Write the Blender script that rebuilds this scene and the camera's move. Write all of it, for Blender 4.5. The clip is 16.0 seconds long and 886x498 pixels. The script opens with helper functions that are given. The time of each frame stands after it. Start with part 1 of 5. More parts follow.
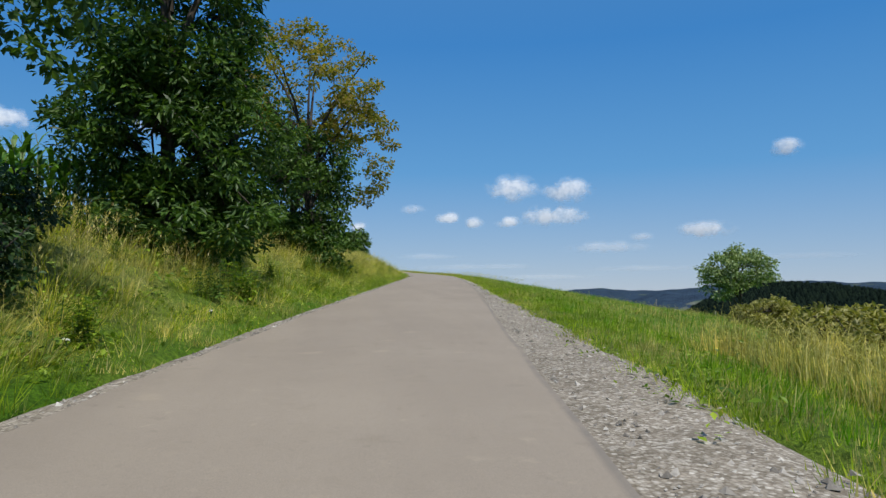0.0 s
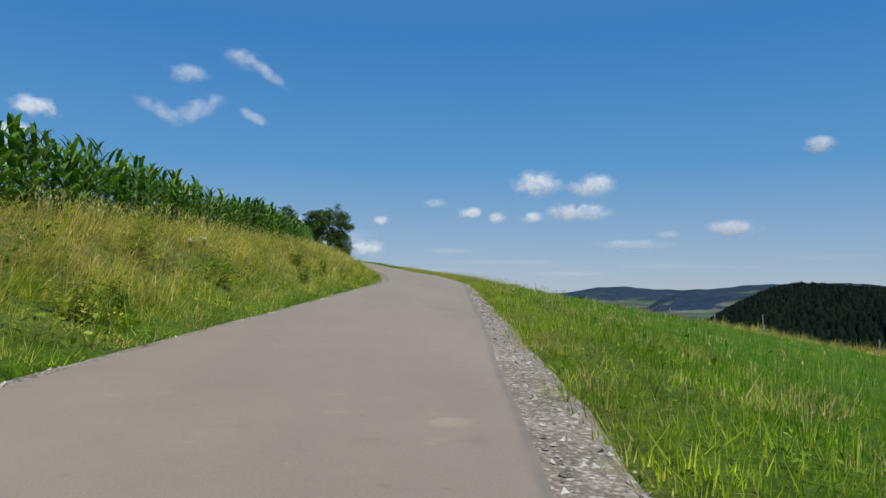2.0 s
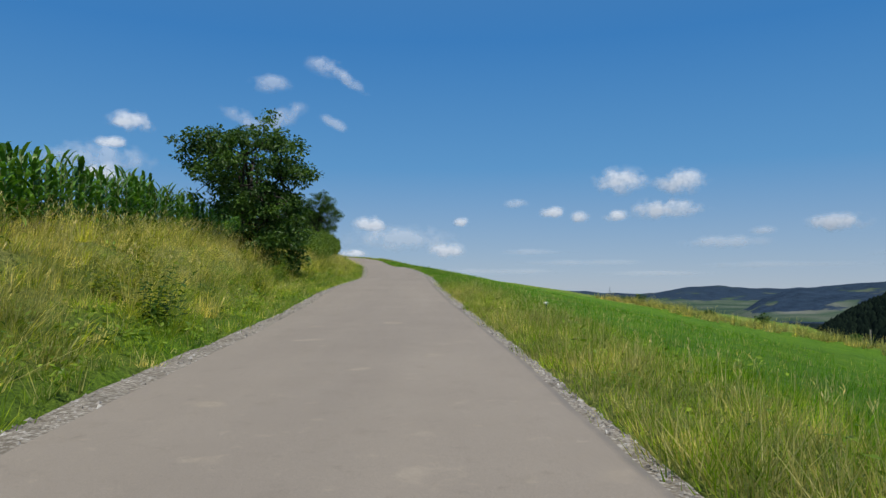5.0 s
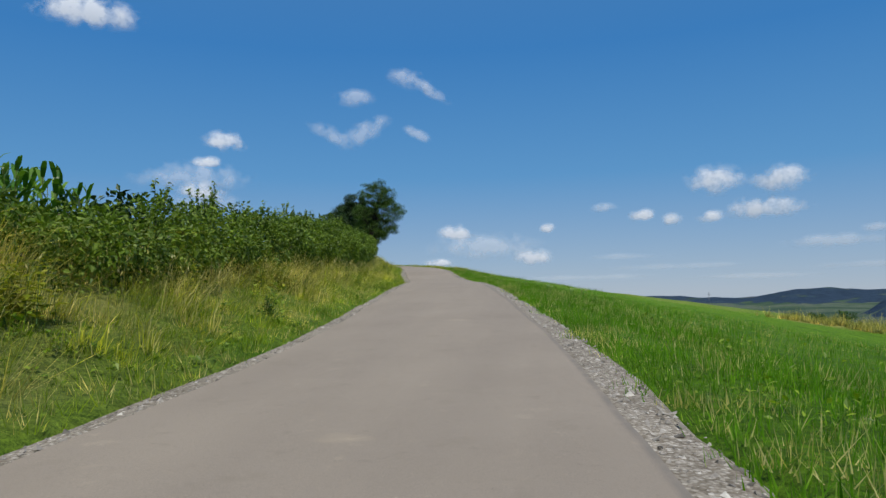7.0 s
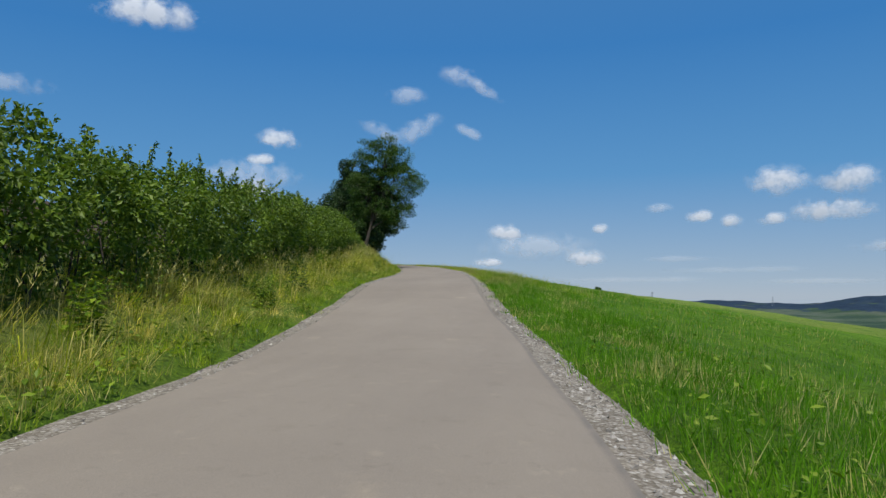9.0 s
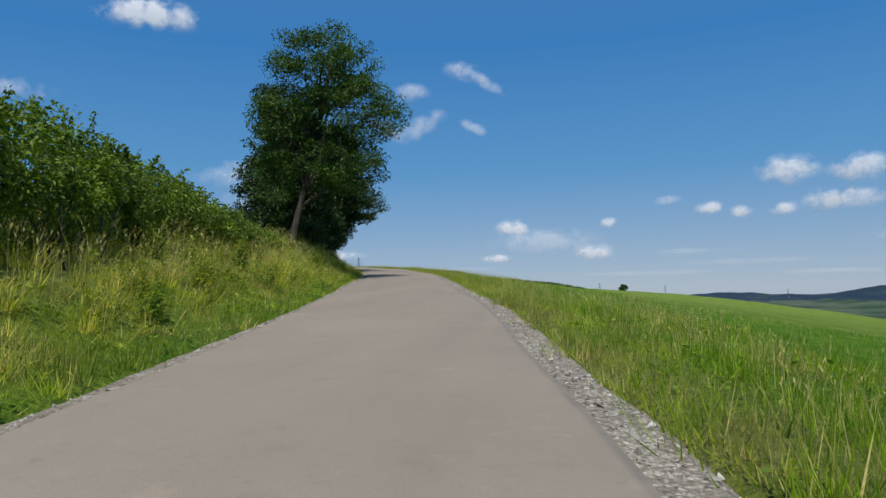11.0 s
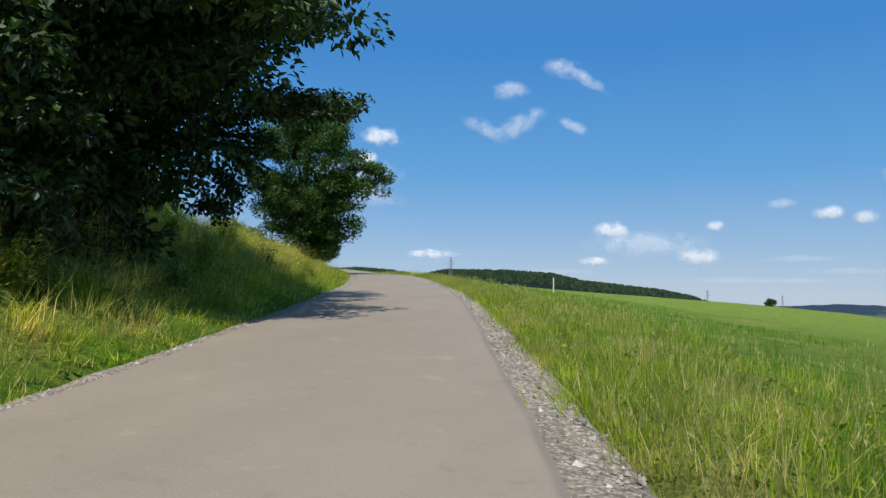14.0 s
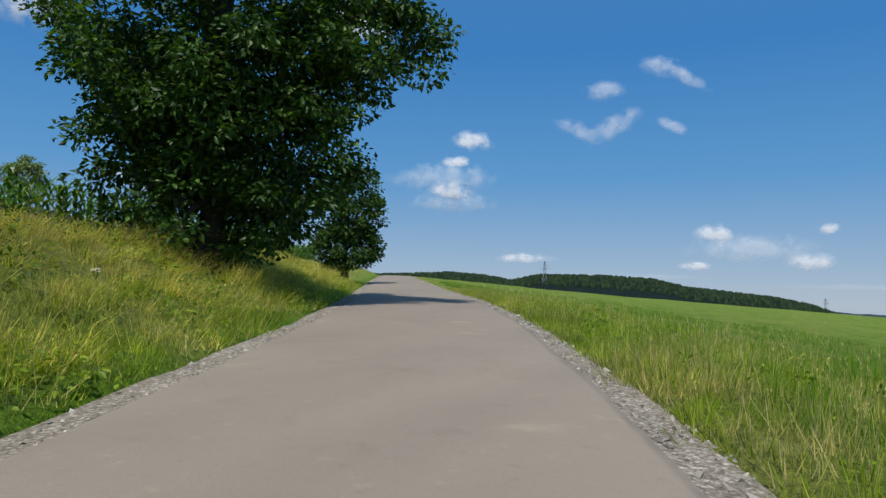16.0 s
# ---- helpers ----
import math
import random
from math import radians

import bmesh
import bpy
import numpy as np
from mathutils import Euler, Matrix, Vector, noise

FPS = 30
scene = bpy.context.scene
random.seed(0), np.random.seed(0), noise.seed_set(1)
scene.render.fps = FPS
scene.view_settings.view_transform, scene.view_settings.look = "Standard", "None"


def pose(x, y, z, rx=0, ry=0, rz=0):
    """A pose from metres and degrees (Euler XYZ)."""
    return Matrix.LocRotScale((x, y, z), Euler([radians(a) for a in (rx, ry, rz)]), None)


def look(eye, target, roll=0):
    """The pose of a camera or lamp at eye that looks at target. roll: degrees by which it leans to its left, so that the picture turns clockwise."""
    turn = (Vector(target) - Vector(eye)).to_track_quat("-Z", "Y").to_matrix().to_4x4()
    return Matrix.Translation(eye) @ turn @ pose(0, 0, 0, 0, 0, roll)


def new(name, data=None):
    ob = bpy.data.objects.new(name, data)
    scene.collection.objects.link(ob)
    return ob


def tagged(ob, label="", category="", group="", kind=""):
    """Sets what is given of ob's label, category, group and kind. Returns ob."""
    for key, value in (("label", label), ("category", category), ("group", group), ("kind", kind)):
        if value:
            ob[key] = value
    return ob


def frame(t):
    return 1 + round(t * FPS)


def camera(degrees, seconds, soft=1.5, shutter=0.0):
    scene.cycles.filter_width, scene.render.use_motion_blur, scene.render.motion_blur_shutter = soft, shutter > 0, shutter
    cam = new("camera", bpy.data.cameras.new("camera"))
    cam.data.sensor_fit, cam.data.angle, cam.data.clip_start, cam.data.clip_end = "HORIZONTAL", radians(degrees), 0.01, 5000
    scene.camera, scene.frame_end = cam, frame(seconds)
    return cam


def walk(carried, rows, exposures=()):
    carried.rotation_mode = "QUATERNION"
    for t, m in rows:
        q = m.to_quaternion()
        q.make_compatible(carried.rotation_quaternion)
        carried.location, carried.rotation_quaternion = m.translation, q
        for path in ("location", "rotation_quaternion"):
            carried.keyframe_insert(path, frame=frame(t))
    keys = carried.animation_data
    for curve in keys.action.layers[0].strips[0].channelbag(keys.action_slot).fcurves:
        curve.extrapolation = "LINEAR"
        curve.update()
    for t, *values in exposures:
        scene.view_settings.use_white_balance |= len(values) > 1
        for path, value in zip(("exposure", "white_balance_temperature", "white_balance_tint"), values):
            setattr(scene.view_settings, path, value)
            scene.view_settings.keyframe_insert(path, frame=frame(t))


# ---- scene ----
cam = camera(65.1, 16.0, soft=1.4)

# The way of the camera: seconds, eye, target, roll.
PATH = [
    (0, (0.131, -0.004, 0.174), (0.427, 1.970, 0.298), -0.40),
    (0.5, (1.672, 7.906, 0.516), (2.014, 9.873, 0.633), 0.02),
    (1, (3.157, 15.968, 0.842), (3.405, 17.949, 0.955), 0.63),
    (1.5, (4.524, 24.587, 1.274), (4.834, 26.560, 1.383), -0.06),
    (2, (5.979, 33.644, 1.544), (6.212, 35.627, 1.653), 0.71),
    (2.5, (7.219, 42.629, 1.889), (7.451, 44.613, 2.000), 0.51),
    (3, (8.221, 51.038, 2.197), (8.399, 53.027, 2.308), 0.67),
    (3.5, (8.980, 58.873, 2.494), (9.101, 60.866, 2.608), 0.69),
    (4, (9.453, 66.565, 2.775), (9.535, 68.560, 2.895), 0.38),
    (4.5, (9.742, 74.043, 3.097), (9.785, 76.039, 3.217), 0.23),
    (5, (10.066, 81.840, 3.418), (10.066, 83.836, 3.530), 0.00),
    (5.5, (9.843, 89.956, 3.710), (9.782, 91.952, 3.829), -0.28),
    (6, (9.409, 98.332, 4.031), (9.286, 100.324, 4.157), -0.56),
    (6.5, (8.909, 106.892, 4.451), (8.724, 108.880, 4.583), -0.84),
    (7, (8.607, 115.621, 4.782), (8.361, 117.601, 4.920), -1.12),
    (7.5, (8.307, 124.498, 5.128), (8.001, 126.469, 5.273), -1.40),
    (8, (7.359, 133.391, 5.646), (7.053, 135.362, 5.789), -0.79),
    (8.5, (6.305, 142.214, 6.155), (5.957, 144.179, 6.295), -0.39),
    (9, (5.204, 150.908, 6.562), (4.815, 152.865, 6.699), 0.00),
    (9.5, (3.870, 159.326, 6.857), (3.440, 161.274, 6.991), 0.40),
    (10, (2.238, 167.297, 7.400), (1.766, 169.236, 7.531), 0.79),
    (10.5, (0.704, 174.883, 8.126), (0.191, 176.812, 8.255), 1.19),
    (11, (-0.647, 182.166, 8.480), (-1.056, 184.119, 8.609), -1.11),
    (11.5, (-1.934, 189.001, 8.875), (-2.351, 190.953, 9.005), -0.44),
    (12, (-3.397, 195.818, 9.271), (-3.884, 197.754, 9.404), 0.70),
    (12.5, (-5.046, 202.018, 9.623), (-5.565, 203.945, 9.761), -0.79),
    (13, (-6.650, 208.783, 9.997), (-7.143, 210.717, 10.130), -1.18),
    (13.5, (-8.451, 215.941, 10.398), (-9.059, 217.842, 10.526), 0.85),
    (14, (-10.827, 223.356, 10.813), (-11.499, 225.235, 10.942), 0.81),
    (14.5, (-13.372, 230.525, 11.125), (-14.079, 232.391, 11.259), 0.45),
    (15, (-16.074, 237.669, 11.553), (-16.886, 239.492, 11.690), 1.53),
    (15.5, (-18.944, 244.459, 11.883), (-19.809, 246.256, 12.029), 1.23),
    (16, (-22.081, 250.796, 12.275), (-22.995, 252.569, 12.412), 1.29),
]
walk(cam, [(t, look(eye, target, roll)) for t, eye, target, roll in PATH],
     exposures=((0.0, 0.12), (1.0, 0.12), (1.5, 0.08), (2.5, -0.06), (12.5, -0.06), (13.0, 0.1), (14.0, 0.24), (14.5, 0.24), (15.0, 0.08), (16.0, 0.0)))

# ---- sky and sun ----
SUN_AZIMUTH, SUN_HEIGHT = radians(164.0), radians(57.0)
world = bpy.data.worlds.new("sky")
scene.world = world
world.use_nodes = True
wn = world.node_tree
sky = wn.nodes.new("ShaderNodeTexSky")
sky.sky_type = "NISHITA"
sky.sun_disc = False
sky.sun_elevation, sky.sun_rotation = SUN_HEIGHT, SUN_AZIMUTH
sky.altitude, sky.air_density, sky.dust_density, sky.ozone_density = 600.0, 1.0, 0.0, 2.2
wn.nodes["Background"].inputs["Strength"].default_value = 0.1
clear = wn.nodes["Background"]
wn.links.new(sky.outputs["Color"], clear.inputs["Color"])
# Summer haze: the blue pales evenly down to the horizon.
spot = wn.nodes.new("ShaderNodeTexCoord")
high = wn.nodes.new("ShaderNodeSeparateXYZ")
wn.links.new(spot.outputs["Generated"], high.inputs[0])
pale = wn.nodes.new("ShaderNodeValToRGB")
marks = pale.color_ramp.elements
for mark, at, tone in zip([marks[0], marks[1]] + [marks.new(0.5) for _ in range(3)], (0.0, 0.07, 0.17, 0.34, 1.0),
                          ((0.315, 0.42, 0.57), (0.212, 0.37, 0.57), (0.083, 0.288, 0.585), (0.031, 0.203, 0.53), (0.15, 0.24, 0.39))):
    mark.position, mark.color = at, (*tone, 1.0)
wn.links.new(high.outputs["Z"], pale.inputs["Fac"])
hazy = wn.nodes.new("ShaderNodeBackground")
hazy.inputs["Strength"].default_value = 1.0
wn.links.new(pale.outputs["Color"], hazy.inputs["Color"])
air = wn.nodes.new("ShaderNodeMixShader")
air.inputs[0].default_value = 0.85
wn.links.new(clear.outputs[0], air.inputs[1])
wn.links.new(hazy.outputs[0], air.inputs[2])
wn.links.new(air.outputs[0], wn.nodes["World Output"].inputs["Surface"])

sun = new("sun", bpy.data.lights.new("sun", "SUN"))
sun.data.energy, sun.data.angle, sun.data.color = 4.0, radians(0.53), (1.0, 0.955, 0.88)
toward = Vector((math.sin(SUN_AZIMUTH) * math.cos(SUN_HEIGHT), math.cos(SUN_AZIMUTH) * math.cos(SUN_HEIGHT), math.sin(SUN_HEIGHT)))
sun.matrix_world = look(toward * 50.0, (0, 0, 0))
scene.view_settings.exposure = 0.0

rng = np.random.default_rng(7)


# ---- small mesh tools ----
def np_mesh(name, verts, faces, smooth=False):
    """A mesh from an array of points and an array of faces of one size, or a list of such arrays."""
    groups = faces if isinstance(faces, list) else [faces]
    groups = [np.asarray(g, np.int32) for g in groups if len(g)]
    me = bpy.data.meshes.new(name)
    verts = np.asarray(verts, np.float32)
    loops = np.concatenate([g.ravel() for g in groups])
    totals = np.concatenate([np.full(len(g), g.shape[1], np.int32) for g in groups])
    starts = np.concatenate([[0], np.cumsum(totals)[:-1]]).astype(np.int32)
    me.vertices.add(len(verts))
    me.vertices.foreach_set("co", verts.ravel())
    me.loops.add(len(loops))
    me.loops.foreach_set("vertex_index", loops)
    me.polygons.add(len(totals))
    me.polygons.foreach_set("loop_start", starts)
    me.polygons.foreach_set("loop_total", totals)
    me.polygons.foreach_set("use_smooth", np.full(len(totals), smooth, bool))
    me.update(calc_edges=True)
    me.validate()
    return me


def solid(name, verts, faces, mat, parent=None, label="", smooth=False):
    """A mesh object from arrays, at its place in the world or, with a parent, in the parent's own space."""
    me = np_mesh(name, verts, faces, smooth)
    me.materials.append(mat)
    ob = new(name, me)
    if parent:
        ob.parent = parent
    if label:
        ob["label"] = label
    return ob


def part(name, bm, mat, parent, label=""):
    me = bpy.data.meshes.new(name)
    bm.to_mesh(me)
    bm.free()
    me.materials.append(mat)
    ob = new(name, me)
    ob.parent = parent
    if label:
        ob["label"] = label
    return ob


def thing(name, place, label, category, group=""):
    ob = new(name)
    ob.empty_display_size = 0.3
    ob.location = place
    return tagged(ob, label, category, group)


def tube(path, radii, sides=7):
    """Points and quads of a tapered tube along a path."""
    path = np.asarray(path, float)
    n = len(path)
    way = np.gradient(path, axis=0)
    way /= np.linalg.norm(way, axis=1, keepdims=True) + 1e-9
    side = np.cross(way, (0.31, 0.17, 0.93))
    bad = np.linalg.norm(side, axis=1) < 0.05
    side[bad] = np.cross(way[bad], (1.0, 0.0, 0.0))
    side /= np.linalg.norm(side, axis=1, keepdims=True)
    up = np.cross(side, way)
    a = np.linspace(0, 2 * np.pi, sides, endpoint=False)
    ring = np.cos(a)[None, :, None] * side[:, None] + np.sin(a)[None, :, None] * up[:, None]
    verts = (path[:, None] + ring * np.asarray(radii)[:, None, None]).reshape(-1, 3)
    i, j = np.meshgrid(np.arange(n - 1), np.arange(sides), indexing="ij")
    k = (j + 1) % sides
    quads = np.stack([i * sides + j, i * sides + k, (i + 1) * sides + k, (i + 1) * sides + j], -1).reshape(-1, 4)
    return verts, quads


def join(pieces):
    """One array of points and one of faces out of many."""
    verts, faces, at = [], [], 0
    for v, q in pieces:
        verts.append(v)
        faces.append(np.asarray(q) + at)
        at += len(v)
    return np.concatenate(verts), np.concatenate(faces)


def wave(x, y, size, seed=0.0):
    """A smooth uneven field between about -1 and 1, for arrays."""
    u, v = np.asarray(x) / size + seed * 3.7, np.asarray(y) / size - seed * 1.9
    return (np.sin(u * 1.7 + 1.3 * np.sin(v * 1.1 + seed)) + np.sin(v * 2.1 + 1.7 * np.sin(u * 0.9 - seed)) + 0.6 * np.sin(u * 3.3 + v * 2.7 + seed * 5)) / 2.6


# ---- materials ----
class Nodes:
    def __init__(self, name, rough=0.9, spec=0.3):
        self.mat = bpy.data.materials.new(name)
        self.mat.use_nodes = True
        self.tree = self.mat.node_tree
        self.shader = self.tree.nodes["Principled BSDF"]
        self.shader.inputs["Roughness"].default_value = rough
        self.shader.inputs["Specular IOR Level"].default_value = spec

    def add(self, kind, **values):
        node = self.tree.nodes.new(kind)
        for key, value in values.items():
            if key in node.inputs:
                node.inputs[key].default_value = value
        return node

    def link(self, a, b):
        self.tree.links.new(a, b)

    def coords(self):
        return self.add("ShaderNodeTexCoord").outputs["Object"]

    def noise(self, scale, detail=4.0, rough=0.55, stretch=None):
        node = self.add("ShaderNodeTexNoise", Scale=scale, Detail=detail, Roughness=rough)
        if stretch:
            turn = self.add("ShaderNodeMapping", Scale=stretch)
            self.link(self.coords(), turn.inputs["Vector"])
            self.link(turn.outputs["Vector"], node.inputs["Vector"])
        else:
            self.link(self.coords(), node.inputs["Vector"])
        return node.outputs["Fac"]

    def ramp(self, value, stops):
        node = self.add("ShaderNodeValToRGB")
        marks = node.color_ramp.elements
        while len(marks) < len(stops):
            marks.new(0.5)
        for mark, (at, colour) in zip(marks, stops):
            mark.position, mark.color = at, (*colour, 1.0)
        self.link(value, node.inputs["Fac"])
        return node.outputs["Color"]

    def mix(self, fac, a, b, how="MIX"):
        node = self.tree.nodes.new("ShaderNodeMix")
        node.data_type, node.blend_type = "RGBA", how
        for socket, value in ((node.inputs[0], fac), (node.inputs[6], a), (node.inputs[7], b)):
            if isinstance(value, (int, float)):
                socket.default_value = value
            elif isinstance(value, tuple):
                socket.default_value = (*value, 1.0)
            else:
                self.link(value, socket)
        return node.outputs[2]

    def sums(self, how, a, b=0.5):
        node = self.tree.nodes.new("ShaderNodeMath")
        node.operation = how
        for socket, value in zip(node.inputs, (a, b)):
            if isinstance(value, (int, float)):
                socket.default_value = value
            else:
                self.link(value, socket)
        return node.outputs[0]

    def island(self):
        return self.add("ShaderNodeNewGeometry").outputs["Random Per Island"]

    def attribute(self, name):
        node = self.tree.nodes.new("ShaderNodeAttribute")
        node.attribute_name = name
        return node.outputs["Fac"]

    def bump(self, height, strength, distance):
        node = self.add("ShaderNodeBump", Strength=strength, Distance=distance)
        self.link(height, node.inputs["Height"])
        self.link(node.outputs["Normal"], self.shader.inputs["Normal"])

    def colour(self, value):
        self.link(value, self.shader.inputs["Base Color"])
        return self

    def leafy(self, colour, through_colour, amount):
        """Light shining through thin leaves."""
        self.colour(colour)
        glow = self.tree.nodes.new("ShaderNodeBsdfTranslucent")
        if isinstance(through_colour, tuple):
            glow.inputs["Color"].default_value = (*through_colour, 1.0)
        else:
            self.link(through_colour, glow.inputs["Color"])
        both = self.tree.nodes.new("ShaderNodeMixShader")
        both.inputs[0].default_value = amount
        self.link(self.shader.outputs[0], both.inputs[1])
        self.link(glow.outputs[0], both.inputs[2])
        self.link(both.outputs[0], self.tree.nodes["Material Output"].inputs["Surface"])


def asphalt_material():
    m = Nodes("asphalt", 0.85, 0.25)
    big = m.ramp(m.noise(0.35, 5, 0.6), [(0.3, (0.272, 0.228, 0.18)), (0.7, (0.31, 0.261, 0.206))])
    streak = m.ramp(m.noise(1.0, 3, 0.6, (0.9, 0.07, 1.0)), [(0.35, (0.95, 0.95, 0.95)), (0.65, (1.04, 1.04, 1.03))])
    grain = m.noise(160.0, 3, 0.7)
    fine = m.ramp(grain, [(0.3, (0.74, 0.74, 0.74)), (0.7, (1.2, 1.2, 1.2))])
    stain = m.ramp(m.noise(2.3, 6, 0.65), [(0.28, (0.9, 0.9, 0.89)), (0.42, (1.0, 1.0, 1.0)), (0.62, (1.0, 1.0, 1.0)), (0.7, (1.15, 1.14, 1.11))])
    blot = m.ramp(m.noise(7.0, 3, 0.5), [(0.27, (0.9, 0.9, 0.9)), (0.36, (1.0, 1.0, 1.0)), (0.66, (1.0, 1.0, 1.0)), (0.74, (1.13, 1.12, 1.09))])
    speck = m.ramp(m.noise(38.0, 2, 0.5), [(0.2, (0.72, 0.72, 0.72)), (0.28, (1.0, 1.0, 1.0)), (0.74, (1.0, 1.0, 1.0)), (0.79, (1.5, 1.48, 1.42))])
    tone = m.mix(1.0, m.mix(1.0, m.mix(1.0, big, streak, "MULTIPLY"), fine, "MULTIPLY"), stain, "MULTIPLY")
    tone = m.mix(1.0, m.mix(1.0, tone, blot, "MULTIPLY"), speck, "MULTIPLY")
    patch = m.ramp(m.noise(1.15, 3, 0.45), [(0.69, (1.0, 1.0, 1.0)), (0.75, (1.17, 1.15, 1.1))])
    tone = m.mix(1.0, tone, patch, "MULTIPLY")
    # Uneven darker band along the right rim of the slab.
    rim_band = m.sums("MULTIPLY", m.attribute("rim"), m.ramp(m.noise(3.0, 4), [(0.3, (0.35, 0.35, 0.35)), (0.6, (0.8, 0.8, 0.8))]))
    m.colour(m.mix(rim_band, tone, (0.18, 0.16, 0.135)))
    m.bump(grain, 0.5, 0.006)
    return m.mat


def gravel_material(name, low, high, scale):
    """Crushed stone: cells of many shades with dark gaps."""
    m = Nodes(name, 0.95, 0.2)
    cells = m.add("ShaderNodeTexVoronoi", Scale=scale)
    m.link(m.coords(), cells.inputs["Vector"])
    shade = m.tree.nodes.new("ShaderNodeSeparateColor")
    m.link(cells.outputs["Color"], shade.inputs[0])
    tone = m.ramp(shade.outputs[0], [(0.0, low), (0.55, high), (0.88, (0.44, 0.41, 0.36)), (1.0, (0.58, 0.55, 0.5))])
    gap = m.ramp(cells.outputs["Distance"], [(0.25, (1.0, 1.0, 1.0)), (0.62, (0.7, 0.68, 0.65))])
    dust = m.ramp(m.noise(1.6, 5, 0.65), [(0.3, (0.72, 0.7, 0.66)), (0.7, (1.12, 1.1, 1.07))])
    m.colour(m.mix(1.0, m.mix(1.0, tone, gap, "MULTIPLY"), dust, "MULTIPLY"))
    m.bump(m.sums("SUBTRACT", 1.0, cells.outputs["Distance"]), 0.4, 0.015)
    return m.mat


def stone_material():
    m = Nodes("stone", 0.9, 0.25)
    base = m.ramp(m.island(), [(0.0, (0.13, 0.118, 0.1)), (0.4, (0.29, 0.265, 0.23)), (0.85, (0.4, 0.37, 0.325)), (1.0, (0.56, 0.53, 0.47))])
    m.colour(m.mix(1.0, base, m.ramp(m.noise(40.0, 4), [(0.3, (0.75, 0.75, 0.75)), (0.7, (1.15, 1.15, 1.15))]), "MULTIPLY"))
    return m.mat


def ground_material():
    """Turf: green and straw patches, by the dryness that the sheet carries, and bare soil under the maize."""
    m = Nodes("turf", 0.95, 0.15)
    green = m.ramp(m.noise(0.5, 6, 0.65), [(0.28, (0.062, 0.15, 0.007)), (0.5, (0.1, 0.21, 0.01)), (0.72, (0.16, 0.265, 0.02))])
    straw = m.ramp(m.noise(0.9, 6, 0.65), [(0.3, (0.17, 0.2, 0.04)), (0.55, (0.28, 0.27, 0.08)), (0.75, (0.4, 0.35, 0.15))])
    streaks = m.ramp(m.noise(5.0, 6, 0.75), [(0.27, (0.42, 0.45, 0.42)), (0.5, (1.0, 1.0, 1.0)), (0.7, (1.4, 1.35, 1.3))])
    dry = m.sums("ADD", m.attribute("dry"), m.sums("MULTIPLY", m.sums("SUBTRACT", m.noise(0.25, 4), 0.5), 0.6))
    both = m.mix(m.ramp(dry, [(0.25, (0, 0, 0)), (0.75, (1, 1, 1))]), green, straw)
    both = m.mix(1.0, both, streaks, "MULTIPLY")
    both = m.mix(1.0, both, m.ramp(m.noise(15.0, 4, 0.6), [(0.33, (0.65, 0.7, 0.65)), (0.5, (1.0, 1.0, 1.0)), (0.64, (1.35, 1.3, 1.2))]), "MULTIPLY")
    tips = m.noise(48.0, 5, 0.75)
    both = m.mix(1.0, both, m.ramp(tips, [(0.3, (0.5, 0.55, 0.5)), (0.5, (1.0, 1.0, 1.0)), (0.66, (1.45, 1.4, 1.3))]), "MULTIPLY")
    both = m.mix(m.attribute("soil"), both, m.ramp(m.noise(6.0, 6, 0.7), [(0.3, (0.06, 0.042, 0.025)), (0.7, (0.14, 0.105, 0.065))]))
    m.colour(both)
    m.bump(m.sums("ADD", m.noise(14.0, 6, 0.75), m.sums("MULTIPLY", tips, 0.5)), 0.9, 0.1)
    return m.mat


def far_ground_material():
    m = Nodes("far_country_hazed", 0.95, 0.1)
    # Distance haze is put into the colours: fields greyed, woods blued.
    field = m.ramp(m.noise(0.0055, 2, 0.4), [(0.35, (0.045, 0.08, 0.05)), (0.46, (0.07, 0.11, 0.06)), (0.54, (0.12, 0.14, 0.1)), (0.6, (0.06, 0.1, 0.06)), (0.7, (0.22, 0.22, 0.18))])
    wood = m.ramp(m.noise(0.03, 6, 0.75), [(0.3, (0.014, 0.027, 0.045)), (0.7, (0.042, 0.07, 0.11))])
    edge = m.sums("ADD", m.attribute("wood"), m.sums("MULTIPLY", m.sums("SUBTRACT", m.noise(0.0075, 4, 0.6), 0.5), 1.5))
    m.bump(m.noise(0.03, 6, 0.7), 1.0, 14.0)
    spruce = m.ramp(m.noise(0.06, 6, 0.75), [(0.3, (0.006, 0.012, 0.011)), (0.7, (0.016, 0.028, 0.021))])
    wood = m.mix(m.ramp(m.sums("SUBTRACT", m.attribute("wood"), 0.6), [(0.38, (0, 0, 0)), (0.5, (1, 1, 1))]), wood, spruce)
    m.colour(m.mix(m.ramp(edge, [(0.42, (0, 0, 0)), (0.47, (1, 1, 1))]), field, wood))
    return m.mat


